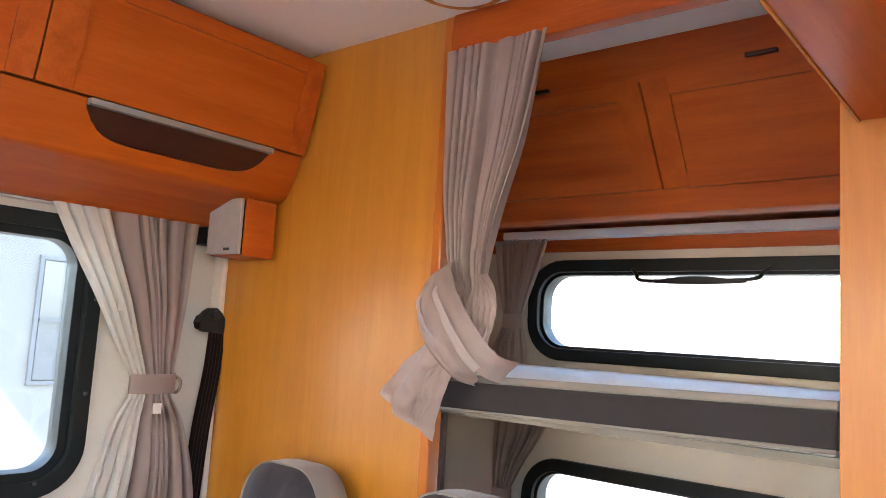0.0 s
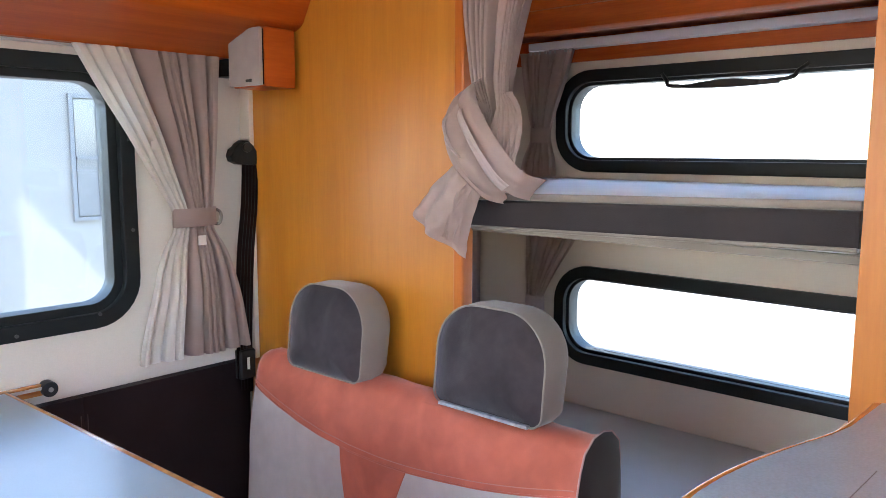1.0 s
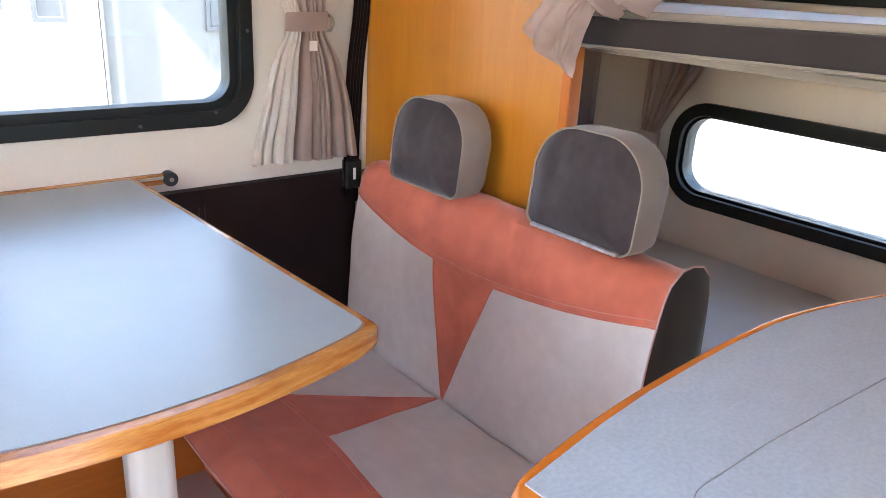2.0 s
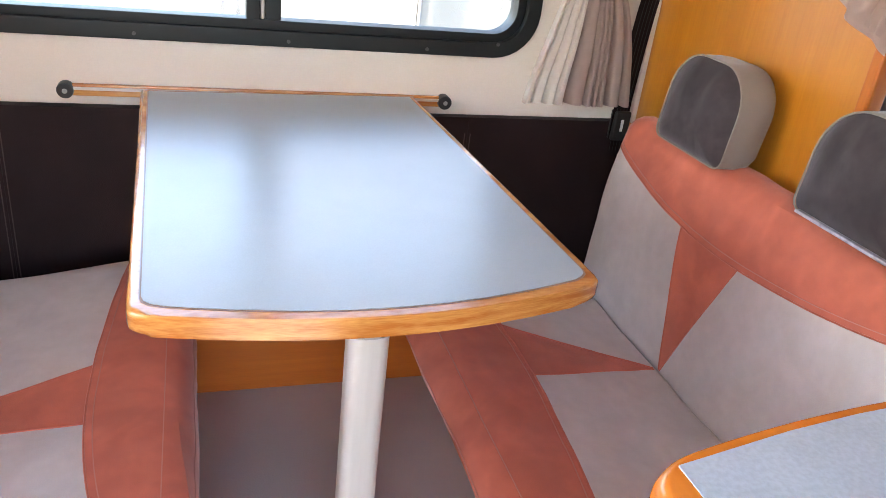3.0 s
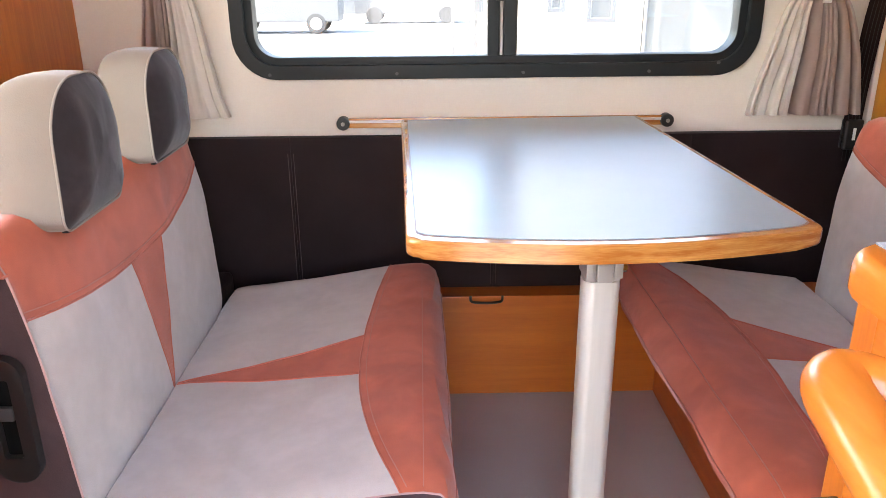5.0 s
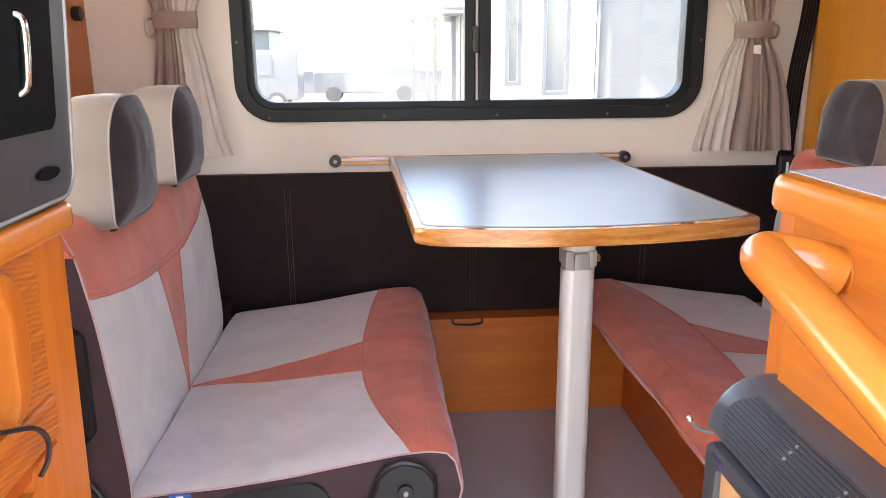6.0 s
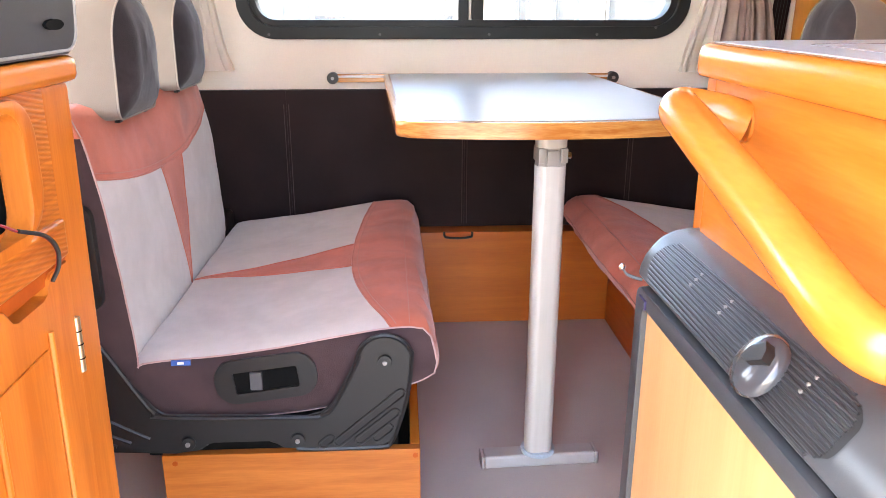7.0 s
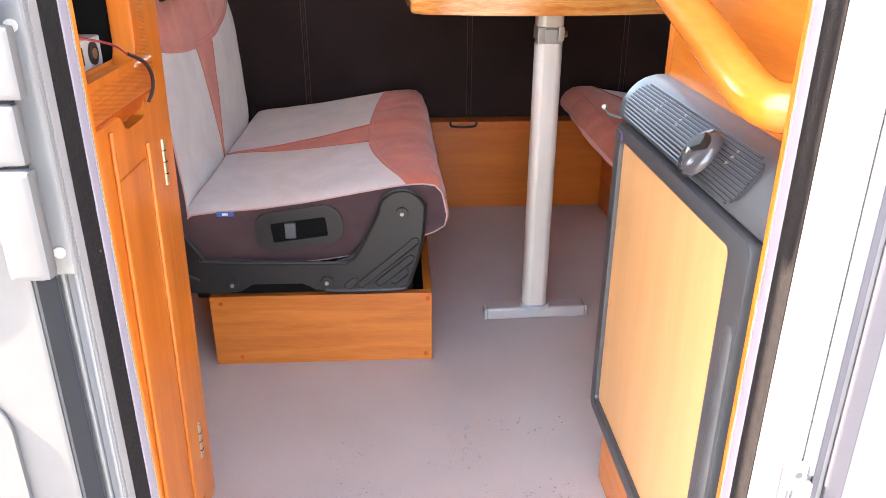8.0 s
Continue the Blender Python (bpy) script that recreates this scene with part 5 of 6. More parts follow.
def window_curtain(x_rows, mats, tie, axis, d, at, label, depth=0.018, pleats=10, seed=0.0, rings=True):
    c = thing("curtain", at, label, "curtain", "window curtains")
    drape("cloth", x_rows, pleats, depth, mats, axis, d, c, 110, "taupe cloth in gathered folds", seed)
    u0, u1, z = tie
    s = 0.02 if axis == "y" else 0.016
    bm = bmesh.new()
    loop = []
    for k in range(28):
        a = 2 * math.pi * k / 28
        loop.append((lerp(u0, u1, 0.5 + 0.5 * math.cos(a)), d + s * math.sin(a)))
    vs = [[bm.verts.new(put(axis, u, z + dz + 0.05 * (u - u0) * 0.3, q)) for u, q in loop] for dz in (-0.021, -0.007, 0.007, 0.021)]
    for p_, q_ in zip(vs, vs[1:]):
        for k in range(28):
            bm.faces.new((p_[k], p_[(k + 1) % 28], q_[(k + 1) % 28], q_[k]))
    bmesh.ops.solidify(bm, geom=bm.faces[:], thickness=0.002)
    part("tieback", bm, "curtain", c, "taupe cloth tieback")
    return c


cr = window_curtain([(1.44, 0.765, 1.100, 0.7), (1.35, 0.817, 1.090, 0.95), (1.26, 0.872, 1.083, 1.0), (1.17, 0.921, 1.074, 0.8), (1.10, 0.960, 1.067, 0.55), (1.075, 0.968, 1.066, 0.45), (1.045, 0.966, 1.068, 0.55), (0.995, 0.938, 1.100, 0.9), (0.90, 0.912, 1.132, 1.2), (0.80, 0.885, 1.152, 1.4), (0.750, 0.876, 1.160, 1.5)], ((0.36, "curtain2"), (0.64, "curtain")), (0.963, 1.072, 1.074), "y", 1.822, (0.98, 1.82, 0.76), "taupe curtain with cream lining tied back beside the window", seed=0.4)
part("tie_hook", tubed(smooth_path([(1.070, 1.875, 1.06), (1.078, 1.82, 1.055), (1.078, 1.815, 1.085), (1.070, 1.875, 1.09)], 5), 0.004, 6), "beige", cr)
part("label_patch", boxed(1.006, 1.026, 1.790, 1.7925, 1.012, 1.034), "curtain2", cr, "small pale sewn patch")
part("label_patch", boxed(0.904, 0.918, 1.792, 1.7945, 1.228, 1.246), "curtain2", cr, "small pale sewn patch")
cl = window_curtain([(1.44, -0.64, -0.33, 0.7), (1.30, -0.61, -0.385, 0.9), (1.19, -0.585, -0.425, 0.8), (1.125, -0.560, -0.452, 0.5), (1.08, -0.556, -0.453, 0.5), (1.0, -0.565, -0.437, 0.9), (0.90, -0.58, -0.42, 1.15), (0.80, -0.595, -0.402, 1.3), (0.758, -0.60, -0.386, 1.4)], ((0.50, "curtain"), (0.50, "curtain2")), (-0.560, -0.447, 1.104), "y", 1.822, (-0.5, 1.82, 0.76), "taupe curtain with cream lining tied back beside the window", pleats=6, seed=2.2)
part("tie_hook", tubed(smooth_path([(-0.560, 1.875, 1.075), (-0.572, 1.82, 1.065), (-0.572, 1.815, 1.105), (-0.562, 1.875, 1.11)], 5), 0.0045, 6), "silver", cl, "pale metal hook")

# curtain rails
structure("trim", boxed(-0.70, 1.09, 1.842, 1.862, 1.436, 1.4455), "white_frame", "white curtain rail above the dinette window")

# ---- bunks ----
ub = thing("upper_bunk", (1.6, 1.2, 1.08), "upper bunk mattress with a dark front edge and white cover", "bunk bed", "bunks")
part("base_board", boxed(1.224, RX - 0.002, 0.484, WY - 0.002, 1.075, 1.088, bev=0.002), "beige", ub)
part("mattress", boxed(1.222, RX - 0.003, 0.486, WY - 0.004, 1.0885, 1.150, bev=0.012, seg=3), "sheet", ub, "white mattress cover")


def sloped_bar(x0, x1, y0, y1, lo0, lo1, hi0, hi1, bev):
    """A bar along y whose lower and upper edges rise a little."""
    return prism(bmesh.new(), [(y0, lo0), (y1, lo1), (y1, hi1), (y0, hi0)], "x", x0, x1, bev, 3)


part("front_band", sloped_bar(1.196, 1.221, 0.484, 1.163, 1.1000, 1.0870, 1.1505, 1.1355, 0.006), "band_cloth", ub, "dark grey front band")
part("front_piping", tubed([(1.199, 0.486, 1.0985), (1.199, 1.162, 1.0855)], 0.0035, 8), "beige", ub)
part("top_band", sloped_bar(1.200, 1.223, 0.484, 1.163, 1.1510, 1.1360, 1.1635, 1.1485, 0.005), "beige", ub, "beige upper edge")
lb = thing("lower_bunk", (1.6, 1.2, 0.4), "lower bunk mattress with a pale grey cover", "bunk bed", "bunks")
part("mattress", boxed(1.235, RX - 0.003, 0.486, WY - 0.004, 0.40, 0.485, bev=0.02, seg=3), "bunk_cover", lb)
part("base_board", boxed(1.235, RX - 0.002, 0.486, WY - 0.002, 0.0, 0.3995), "solid_y", lb)

rl = thing("rear_locker", (1.75, 1.1, 1.5), "reddish wooden overhead locker with framed doors above the bunks", "overhead locker")
prof = [(1.49, CZ - 0.001), (1.512, 1.806), (1.690, 1.543), (1.700, 1.520), (1.715, 1.512), (1.93, 1.545), (1.998, 1.545), (1.998, CZ - 0.001)]
bm = bmesh.new()
vs = [[bm.verts.new((x, y, z)) for x, z in prof] for y in (0.30, 1.883)]
bm.faces.new(vs[0]), bm.faces.new(vs[1][::-1])
for k in range(len(prof)):
    bm.faces.new((vs[0][k], vs[0][(k + 1) % len(prof)], vs[1][(k + 1) % len(prof)], vs[1][k]))
part("carcass", bm, "locker_y", rl)


def rear_leaf(y0, y1, z0, z1, off, th=0.014):
    f = lambda z: lerp(1.512, 1.690, (1.806 - z) / 0.263)
    bm = bmesh.new()
    vs = [[bm.verts.new((f(z) - o, y, z)) for z in (z0, z1) for o in (off, off - th)] for y in (y0, y1)]
    a, b = vs
    for q in ((a[0], a[2], a[3], a[1]), (b[0], b[1], b[3], b[2]), (a[0], b[0], b[2], a[2]), (a[1], a[3], b[3], b[1]), (a[0], a[1], b[1], b[0]), (a[2], b[2], b[3], a[3])):
        bm.faces.new(q)
    return bm


for y0, y1 in ((0.935, 1.42), (0.44, 0.929), (1.426, 1.87)):
    d_ = part("door", rear_leaf(y0, y1, 1.566, 1.768, 0.004), "locker_y", rl, "reddish framed locker door")
    for a, b in ((y0, y0 + 0.055), (y1 - 0.055, y1)):
        part("stile", rear_leaf(a, b, 1.566, 1.768, 0.0125, 0.008), "locker", d_)
    for a, b in ((1.566, 1.596), (1.738, 1.768)):
        part("rail", rear_leaf(y0 + 0.0552, y1 - 0.0552, a, b, 0.012, 0.0075), "locker_y", d_)
    part("hinge", boxed(1.515, 1.525, (y0 + y1) / 2 - 0.03, (y0 + y1) / 2 + 0.03, 1.776, 1.784, bev=0.002), "dark_wood", d_)
structure("trim", boxed(RX - 0.012, RX - 0.0005, 0.30, WY - 0.001, 1.478, 1.5445), "locker_y", "reddish wooden board above the rear window")
structure("trim", boxed(RX - 0.06, RX - 0.0125, 0.35, 1.55, 1.512, 1.534, bev=0.003), "sheet", "white curtain rail above the rear window")
structure("trim", boxed(RX - 0.03, RX - 0.0005, 0.35, 1.55, 1.036, 1.052, bev=0.003), "white_frame", "white curtain rail under the upper bunk")

window_curtain([(1.51, 1.405, 1.59, 0.7), (1.42, 1.435, 1.575, 0.9), (1.33, 1.468, 1.555, 0.8), (1.275, 1.480, 1.543, 0.5), (1.24, 1.475, 1.555, 0.7), (1.20, 1.466, 1.572, 1.0), (1.155, 1.462, 1.580, 1.1)], ((1.0, "curtain"),), (1.478, 1.546, 1.272), "x", RX - 0.045, (RX - 0.05, 1.5, 1.155), "taupe curtain tied back beside the rear window", 0.016, 7, 1.1)
window_curtain([(1.035, 1.36, 1.56, 0.7), (0.98, 1.38, 1.558, 0.9), (0.876, 1.447, 1.556, 0.9), (0.80, 1.488, 1.553, 0.5), (0.775, 1.494, 1.550, 0.4), (0.72, 1.475, 1.56, 0.8), (0.60, 1.46, 1.575, 1.1)], ((1.0, "curtain"),), (1.488, 1.554, 0.778), "x", RX - 0.045, (RX - 0.05, 1.5, 0.60), "taupe curtain tied back beside the rear window", 0.016, 7, 4.0)
for k in range(9):
    structure("trim_hook", boxed(RX - 0.05, RX - 0.04, 1.41 + 0.017 * k, 1.418 + 0.017 * k, 1.503, 1.513), "white_frame", "small white curtain glider")

# knotted bunk curtain
kc = thing("bunk_curtain", (1.17, 1.08, 1.03), "taupe bunk curtain tied in a loose knot", "curtain")
drape("cloth", [(1.752, 0.928, 1.151, 0.8), (1.572, 0.966, 1.146, 1.0), (1.46, 1.004, 1.138, 1.0), (1.395, 1.022, 1.127, 0.9), (1.348, 1.031, 1.119, 0.7), (1.31, 1.035, 1.100, 0.5), (1.285, 1.040, 1.088, 0.4), (1.23, 1.046, 1.080, 0.3)], 10, 0.017, ((1.0, "curtain"),), "x", 1.165, kc, 180, "gathered taupe cloth", 5.0)


def wrap(name, pts, w0, w1, m_, lab, depth=0.018, nfold=3, ripple=1.0):
    """A band of cloth laid along a path, with soft folds across it."""
    P = smooth_path(pts, 8)
    n_ = len(P) - 1

    def fn(u, w):
        i = min(int(w * n_), n_ - 1)
        p = P[i].lerp(P[i + 1], w * n_ - i)
        t = (P[i + 1] - P[i]).normalized()
        side = t.cross(Vector((-1, 0, 0))).normalized()
        wd = lerp(w0, w1, w)
        bulge = math.cos((u - 0.5) * math.pi)
        f = 0.0045 * math.sin(u * nfold * 2 * math.pi + 2 * w + 3 * noise.noise(Vector((u * 3, w * 4, w0 * 50)))) * ripple * (0.5 + w) + 0.004 * ripple * noise.noise(Vector((u * 5, w * 7, w1 * 70)))
        return p + side * (u - 0.5) * wd + Vector((-depth * bulge - f, 0, 0))
    bm = patch(bmesh.new(), fn, 26, 40)
    bmesh.ops.solidify(bm, geom=bm.faces[:], thickness=0.003)
    return part(name, bm, m_, kc, lab)


# side loop of fine pleats, the two turns of the knot and the loose tail
for k in range(5):
    o_ = 0.011 * k
    wrap("knot_pleat", [(1.158, 1.030 + o_ * 0.4, 1.325), (1.150, 1.008 + o_ * 0.8, 1.300), (1.142 - o_ * 0.2, 0.996 + o_, 1.272), (1.140 - o_ * 0.2, 0.999 + o_ * 0.9, 1.242), (1.140, 1.008 + o_ * 0.6, 1.214), (1.146, 1.014 + o_ * 0.3, 1.190)], 0.012, 0.015, "curtain", "small pleat of the knot", 0.009, 1, 0.4)
wrap("knot_under", [(1.168, 1.104, 1.322), (1.134, 1.118, 1.296), (1.114, 1.112, 1.262), (1.106, 1.088, 1.228), (1.106, 1.058, 1.196), (1.120, 1.032, 1.170), (1.160, 1.018, 1.158)], 0.070, 0.060, "curtain", "lower turn of the knot", 0.020, 2, 0.7)
wrap("knot_fold", [(1.142, 1.130, 1.308), (1.108, 1.132, 1.284), (1.088, 1.116, 1.258), (1.080, 1.094, 1.234), (1.086, 1.076, 1.212)], 0.012, 0.004, "hem", "pale hem on the lower turn", 0.004, 1, 0.3)
wrap("knot_band", [(1.166, 1.108, 1.348), (1.122, 1.096, 1.328), (1.100, 1.067, 1.289), (1.092, 1.040, 1.254), (1.092, 1.011, 1.217), (1.098, 0.986, 1.188), (1.114, 0.971, 1.171), (1.152, 0.962, 1.162)], 0.042, 0.050, "curtain", "flat cloth band round the knot", 0.009, 1, 0.25)
wrap("knot_hem", [(1.128, 1.106, 1.310), (1.094, 1.088, 1.290), (1.081, 1.060, 1.257), (1.076, 1.031, 1.222), (1.080, 1.004, 1.187), (1.098, 0.990, 1.166)], 0.012, 0.018, "hem", "pale hem on the band", 0.003, 1, 0.15)
wrap("tail", [(1.140, 1.086, 1.208), (1.122, 1.100, 1.176), (1.116, 1.116, 1.142), (1.114, 1.136, 1.104), (1.118, 1.152, 1.074)], 0.066, 0.150, "curtain", "loose tail of the curtain", 0.022, 2, 1.0)
wrap("tail_fold", [(1.132, 1.076, 1.186), (1.106, 1.084, 1.158), (1.100, 1.098, 1.118), (1.102, 1.112, 1.070)], 0.016, 0.040, "curtain", "soft fold on the tail", 0.008, 1, 0.6)

# ---- entrance: frame, seals, open door ----
def jamb_ring(off, th, y0, y1, r=0.03):
    outer = rrect(DX0 - off, -0.055 - off, DX1 + off, DZ1 + off, r + off, 6)
    inner = rrect(DX0 - off + th, -0.055 - off + th, DX1 + off - th, DZ1 + off - th, r, 6)
    return ring(bmesh.new(), outer, inner, "y", y0, y1, 0.002)


df = tagged(new("door_1"), "white aluminium entrance frame with black rubber seals", kind="structure")
part("wood_lining", jamb_ring(0.003, 0.004, DY - 0.001, DY + 0.006, 0.02), "solid", df, "orange wooden lining")
part("cream_edge", jamb_ring(0.003, 0.004, DY - 0.004, DY - 0.0012, 0.02), "beige", df, "thin cream edge")
part("inner_lip", jamb_ring(0.003, 0.004, DY - 0.018, DY - 0.0042, 0.02), "lilac", df, "pale lilac seal lip")
part("rubber_seal", jamb_ring(0.0035, 0.004, DY - 0.0465, DY - 0.0182, 0.02), "jamb_rubber", df, "black rubber door seal")
part("outer_frame", jamb_ring(0.035, 0.035, DY - 0.060, DY - 0.0468), "dimmed_white", df, "white aluminium outer frame")
part("frame_bead", boxed(DX0 - 0.0095, DX0, DY - 0.065, DY - 0.0605, -0.05, 1.76, bev=0.0015), "door_silver", df, "grey aluminium bead")
for o in (0.0010, 0.0100):
    part("frame_ridge", boxed(DX0 - o - 0.0025, DX0 - o, DY - 0.0675, DY - 0.0605, -0.05, 1.76, bev=0.0008), "dimmed_white", df)

dl = thing("entrance_door", (-0.5, -0.11, 0.0), "white entrance door folded back against the outer wall", "door")
part("leaf", boxed(-0.80, -0.2030, -0.128, -0.098, -0.03, 1.74, bev=0.004), "shaded_leaf", dl, "white door leaf")
part("inner_panel", prism(bmesh.new(), rrect(-0.77, 0.06, -0.239, 0.585, 0.03), "y", -0.132, -0.1285, 0.0015), "shaded_leaf", dl, "raised inner panel")
part("inner_panel", prism(bmesh.new(), rrect(-0.77, 0.66, -0.239, 1.68, 0.03), "y", -0.132, -0.1285, 0.0015), "shaded_leaf", dl, "raised inner panel")
# dark strip along the gap between leaf and frame
part("leaf_gap_strip", boxed(-0.2029, -0.2008, -0.1270, -0.0990, -0.028, 1.735), "gap_dark", dl, "blue-black strip along the leaf edge")
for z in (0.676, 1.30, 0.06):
    hz = part("hinge", boxed(-0.210, -0.183, -0.142, -0.1285, z, z + 0.074, bev=0.005), "shaded_leaf", dl, "white hinge block")
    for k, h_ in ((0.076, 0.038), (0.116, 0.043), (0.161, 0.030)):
        part("knuckle", boxed(-0.209, -0.184 + (0.006 if k == 0.116 else 0.0), -0.140, -0.1290, z + k, z + k + h_, bev=0.004), "shaded_leaf", hz)
    part("frame_plate", boxed(-0.2005, -0.184, -0.1060, -0.0980, z - 0.012, z + 0.17, bev=0.003), "dimmed_white", hz)
    for k in (0.006, 0.155):
        part("screw", disc(bmesh.new(), (-0.191, -0.1085, z + k), "y", 0.004, 0.002, 10), "silver", hz)
structure("trim", boxed(-0.2062, -0.2040, DY - 0.0655, DY - 0.0605, -0.05, 1.76), "lilac", "thin lilac edge strip on the door frame")
structure("trim", boxed(-0.1965, -0.1945, DY - 0.0625, DY - 0.0605, -0.05, 1.76), "door_silver", "fine groove line on the door frame")
# keep side: beads and strike plate
structure("trim", boxed(0.3815, 0.3875, DY - 0.0645, DY - 0.0597, 0.455, 1.74, bev=0.002), "door_silver", "pale hollow bead on the door frame")
structure("trim", boxed(0.3878, 0.3945, DY - 0.0630, DY - 0.0597, -0.05, 1.74, bev=0.001), "strip_grey", "grey groove beside the bead")
structure("trim", boxed(0.3995, 0.4165, DY - 0.0655, DY - 0.0597, -0.05, 1.76, bev=0.002), "strip_grey", "lilac-grey outer edge strip of the door frame")
structure("trim", boxed(0.3465, 0.3475, DY - 0.0620, DY - 0.0605, -0.05, 1.74), "door_silver", "fine groove line on the door frame")
sp = thing("strike_plate", (0.369, DY - 0.064, 0.46), "white lock strike plate on the door frame", "strike plate")
part("plate", boxed(0.3605, 0.3785, DY - 0.0690, DY - 0.0610, 0.385, 0.470, bev=0.0015), "dimmed_white", sp)
part("tongue", boxed(0.371, 0.3815, DY - 0.0755, DY - 0.0692, 0.438, 0.456, bev=0.002), "door_silver", sp)
for x in (0.3625, 0.3665):
    part("slot", boxed(x, x + 0.0014, DY - 0.0698, DY - 0.0688, 0.420, 0.446), "strip_grey", sp)
for z in (0.395, 0.462):
    part("screw", disc(bmesh.new(), (0.370, DY - 0.0702, z), "y", 0.0032, 0.0014, 12), "strip_grey", sp)

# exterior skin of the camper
structure("wall_outer", boxed(-1.0, DX0 - 0.036, DY - 0.0595, DY - 0.0505, -0.35, CZ + 0.2), "dimmed_white", "white outer skin beside the entrance")
structure("wall_outer", boxed(DX1 + 0.036, RX + 0.05, DY - 0.0595, DY - 0.0505, -0.35, CZ + 0.2), "dimmed_white", "white outer skin beside the entrance")
structure("wall_outer", boxed(DX0 - 0.036, DX1 + 0.036, DY - 0.0595, DY - 0.0505, DZ1 + 0.036, CZ + 0.2), "dimmed_white", "white outer skin above the entrance")

# ---- outside ----
structure("ground", boxed(-150, 150, -150, 150, GROUND - 0.3, GROUND), "asphalt", "pale sunlit concrete yard")


def house(at, x0, x1, y, z1, material, windows, label, siding=None, eaves=0.4):
    h = thing("house", at, label, "house", "houses round the yard")
    part("wall", boxed(x0, x1, y, y + 5, GROUND, z1), material, h, smooth=False)
    if siding is not None:
        bm = bmesh.new()
        k = GROUND + 0.02
        while k < z1 - 0.1:
            vs = [bm.verts.new(p) for p in ((siding, y - 0.003, k + 0.029), (x1, y - 0.003, k + 0.029), (x1, y - 0.0048, k), (siding, y - 0.0048, k), (siding, y - 0.001, k), (x1, y - 0.001, k))]
            bm.faces.new(vs[:4]), bm.faces.new((vs[3], vs[2], vs[5], vs[4]))
            k += 0.03
        part("siding", bm, material, h, "fine horizontal ribs", smooth=False)
        part("rendered_panel", boxed(x0 + 0.01, siding - 0.05, y - 0.02, y - 0.001, GROUND, z1 - 0.02), "beige_house", h, "pale rendered part of the wall", smooth=False)
        part("downpipe", tubed([(siding - 0.02, y - 0.045, GROUND), (siding - 0.02, y - 0.045, z1)], 0.022, 8), "porch_metal", h, "grey downpipe")
    bm = bmesh.new()
    vs = [bm.verts.new(p) for p in ((x0 - eaves, y - 0.5, z1), (x1 + 0.4, y - 0.5, z1), (x1 + 0.4, y + 5.5, z1), (x0 - eaves, y + 5.5, z1), (x0 - eaves, y + 2.5, z1 + 1.6), (x1 + 0.4, y + 2.5, z1 + 1.6))]
    for q in ((0, 1, 5, 4), (2, 3, 4, 5), (0, 4, 3), (1, 2, 5), (0, 3, 2, 1)):
        bm.faces.new([vs[i] for i in q])
    part("roof", bm, "roof", h, smooth=False)
    for a, b, c, d, cols, rows_ in windows:
        w = part("window", ring(bmesh.new(), [(a, c), (b, c), (b, d), (a, d)], [(a + 0.04, c + 0.04), (b - 0.04, c + 0.04), (b - 0.04, d - 0.04), (a + 0.04, d - 0.04)], "y", y - 0.04, y - 0.001), "porch_metal", h, "white framed window", smooth=False)
        part("pane", boxed(a + 0.05, b - 0.05, y - 0.03, y - 0.022, c + 0.05, d - 0.05), "house_glass", w, smooth=False)
        for k in range(1, cols):
            x = lerp(a, b, k / cols)
            part("glazing_bar", boxed(x - 0.015, x + 0.015, y - 0.05, y - 0.0305, c + 0.05, d - 0.05), "porch_metal", w, smooth=False)
        for k in range(1, rows_):
            z = lerp(c, d, k / rows_)
            part("glazing_bar", boxed(a + 0.05, b - 0.05, y - 0.054, y - 0.0305, z - 0.015, z + 0.015), "porch_metal", w, smooth=False)
    return h


house((3.5, 10, GROUND), 1.0, 9.0, 8.0, 2.7, "siding", ((3.29, 3.84, 0.52, 1.77, 2, 2), (1.69, 1.985, 0.60, 2.0, 1, 1), (1.29, 1.47, 0.70, 2.0, 1, 2)), "pale grey-blue ribbed house with white windows across the yard", 2.31, -0.234)
h2 = house((12, 0, GROUND), -4.0, 6.0, 0, 4.6, "beige_house", ((-2.6, -1.8, 1.9, 2.9, 2, 1), (-0.6, 0.2, 1.9, 2.9, 2, 1), (1.6, 2.4, 1.9, 2.9, 2, 1), (-2.6, -1.8, 0.2, 1.2, 2, 1), (1.6, 2.4, 0.2, 1.2, 2, 1)), "beige rendered house behind the camper")
h2.matrix_world = Matrix.Translation((14, 0.5, GROUND)) @ Matrix.Rotation(radians(-90), 4, "Z")


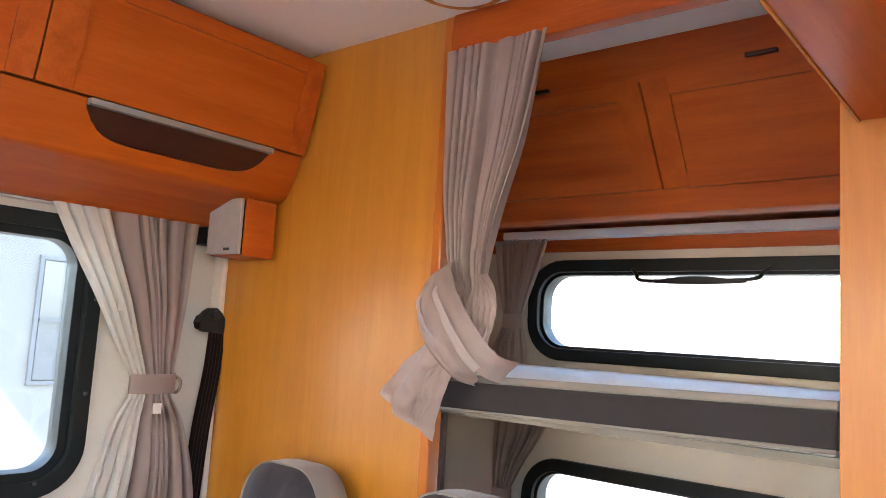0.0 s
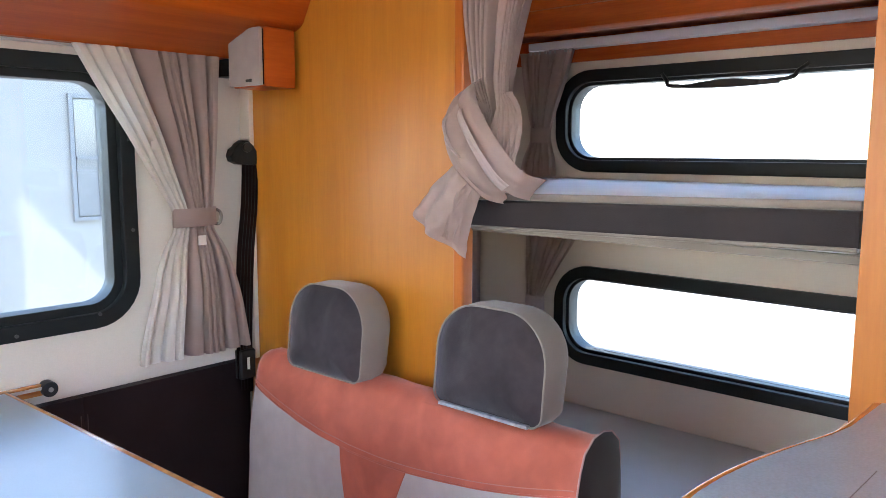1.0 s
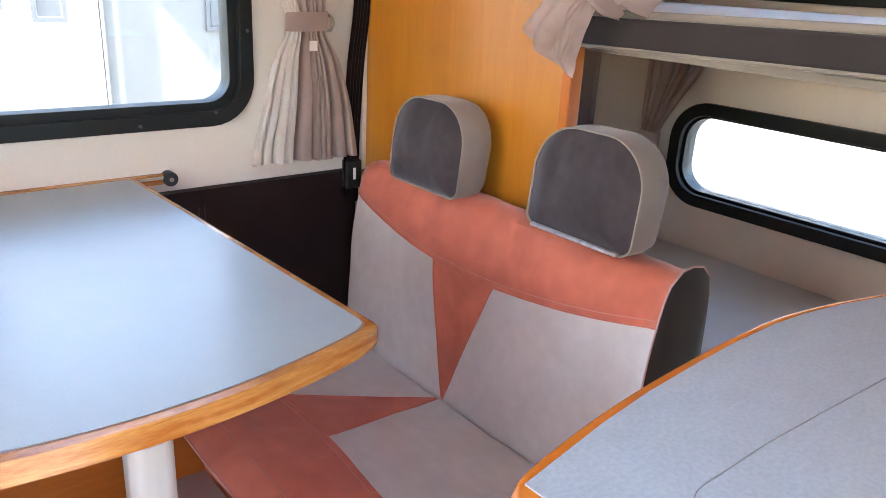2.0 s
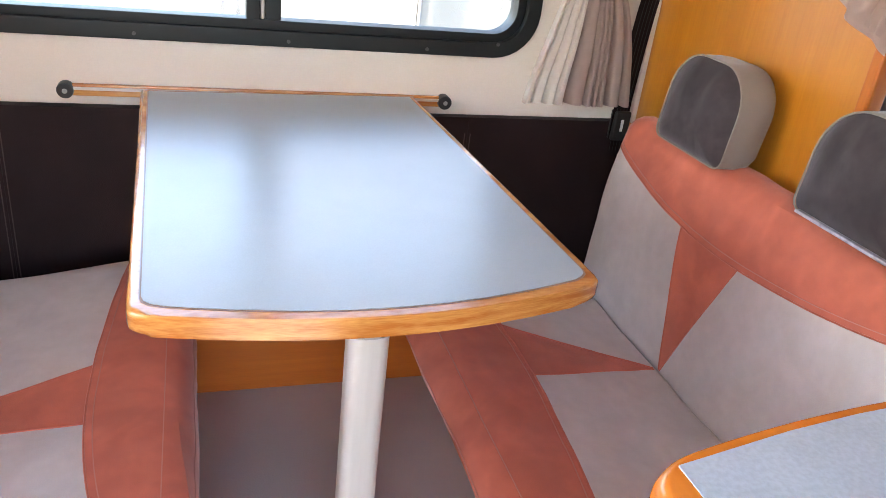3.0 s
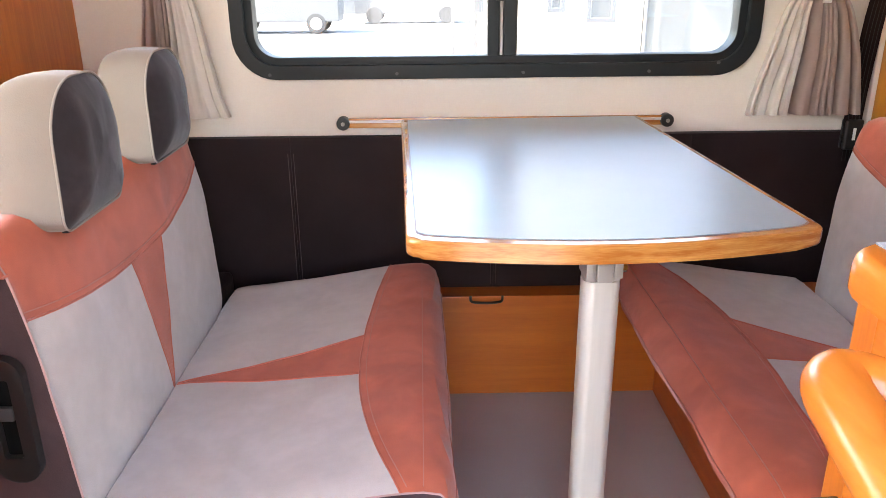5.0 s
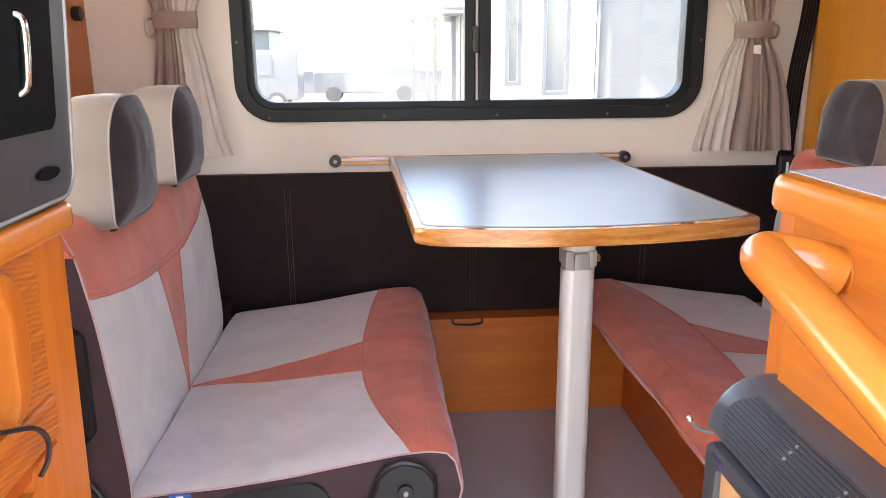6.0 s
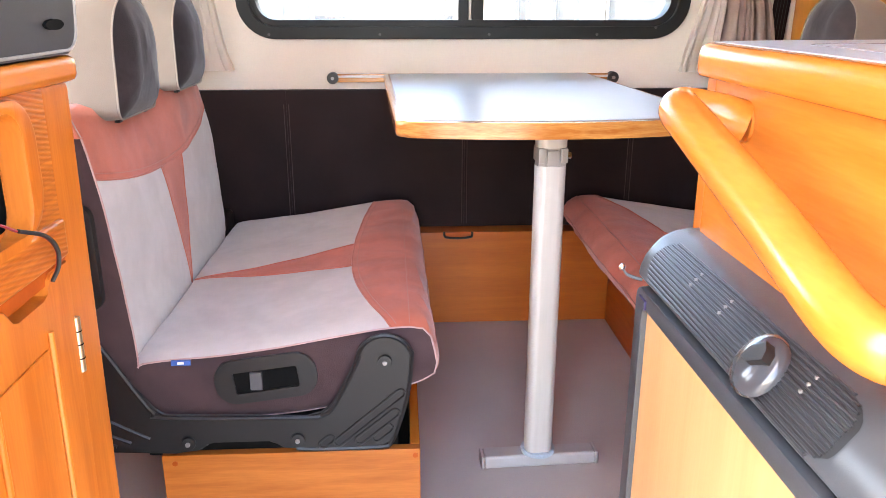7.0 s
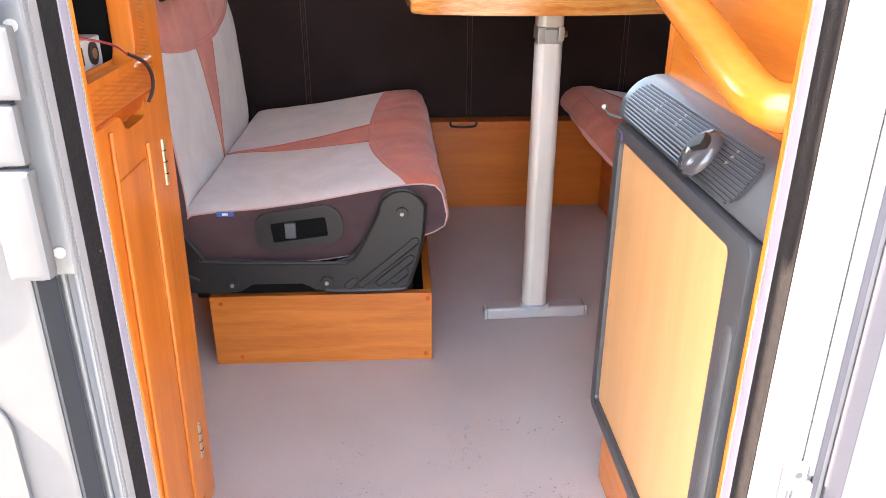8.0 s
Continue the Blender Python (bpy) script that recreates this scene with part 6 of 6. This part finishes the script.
def vehicle(at, turn, length, cab_l, hgt, label, name):
    """A small commercial vehicle: body, cab, glass, wheels."""
    v = thing(name, at, label, "vehicle")
    side = [(0, 0.35), (0, 0.95), (0.15, 1.05), (0.55, hgt), (cab_l, hgt), (cab_l + 0.02, 1.1 if name == "pickup_truck" else hgt), (length, 1.1 if name == "pickup_truck" else hgt - 0.05), (length, 0.35)]
    m = Matrix.Translation(at) @ Matrix.Rotation(radians(turn), 4, "Z")

    def add(nm, bm, mt, par=v):
        bm.transform(m)
        return part(nm, bm, mt, par)
    add("body", prism(bmesh.new(), side, "y", 0, 1.5, 0.04), "car_white")
    for y in (-0.012, 1.502):
        add("side_window", prism(bmesh.new(), [(0.35, 1.1), (0.62, hgt - 0.12), (cab_l - 0.1, hgt - 0.12), (cab_l - 0.1, 1.1)], "y", y, y + 0.010), "car_glass")
    add("windscreen", prism(bmesh.new(), [(0.12, 1.08), (0.14, 1.04), (0.52, hgt - 0.1), (0.48, hgt - 0.06)], "y", 0.12, 1.38), "car_glass")
    for x in (0.6, length - 0.7):
        for y in (-0.01, 1.35):
            w = add("wheel", disc(bmesh.new(), (x, y, 0.30), "y", 0.30, 0.17, 24, 0.03), "tyre")
            add("rim", disc(bmesh.new(), (x, y - 0.015, 0.30), "y", 0.18, 0.02, 18, 0.005), "silver", w)
    return v


vehicle((1.35, 30.0, GROUND), 180, 3.9, 1.5, 1.75, "small white pickup truck parked in the yard", "pickup_truck")
vehicle((-6.2, 24.0, GROUND), 0, 3.6, 2.9, 1.85, "small white van parked in the yard", "van")

cp = thing("porch", (0.7, 9.2, GROUND), "thin metal porch roof on posts beside the boarded house", "porch")
for x, y in ((0.52, 9.0), (0.66, 9.9), (0.82, 9.0), (0.40, 10.6)):
    part("post", boxed(x, x + 0.05, y, y + 0.05, GROUND, 1.50), "porch_metal", cp, smooth=False)
bm = boxed(0.30, 0.99, 8.9, 11.5, 1.50, 1.56)
part("roof", bm, "porch_metal", cp, smooth=False)
part("gutter", tubed([(0.30, 8.88, 1.49), (0.98, 8.88, 1.49)], 0.03, 8), "porch_metal", cp)
part("downpipe", tubed([(0.90, 8.88, 1.47), (0.90, 8.9, GROUND)], 0.02, 8), "porch_metal", cp)
yard = thing("boundary_wall", (-4.0, 36.0, GROUND), "low pale block wall at the far side of the yard", "wall")
part("blocks", boxed(-24, 3.2, 36.0, 36.2, GROUND, 0.35), "porch_metal", yard, smooth=False)
part("coping", boxed(-24.05, 3.25, 35.96, 36.24, 0.35, 0.42), "siding", yard, smooth=False)
house((-9, 42, GROUND), -22.0, -6.0, 42.0, 2.4, "porch_metal", ((-18, -16.5, 0.6, 1.7, 2, 1), (-13, -11.5, 0.6, 1.7, 2, 1), (-9, -7.5, 0.6, 1.7, 2, 1)), "pale far house with a grey roof beyond the yard")

# fine grit on the floor by the entrance
rng = random.Random(5)
bm = bmesh.new()
for k in range(1400):
    y = 0.0 + 0.62 * rng.random() ** 1.4
    x = rng.uniform(-0.20, 0.34)
    if noise.noise(Vector((x * 9, y * 9, 2.0))) < 0.05:
        continue
    r = rng.uniform(0.0006, 0.0017)
    bmesh.ops.create_cone(bm, cap_ends=True, segments=5, radius1=r, radius2=r * 0.4, depth=r, matrix=Matrix.Translation((x, y, r * 0.5 + 0.0003)) @ Matrix.Rotation(rng.random() * 6, 4, "Z"))
part("floor_grit", bm, "grit", None, "fine grey grit scattered on the floor", smooth=False, kind="stuff")
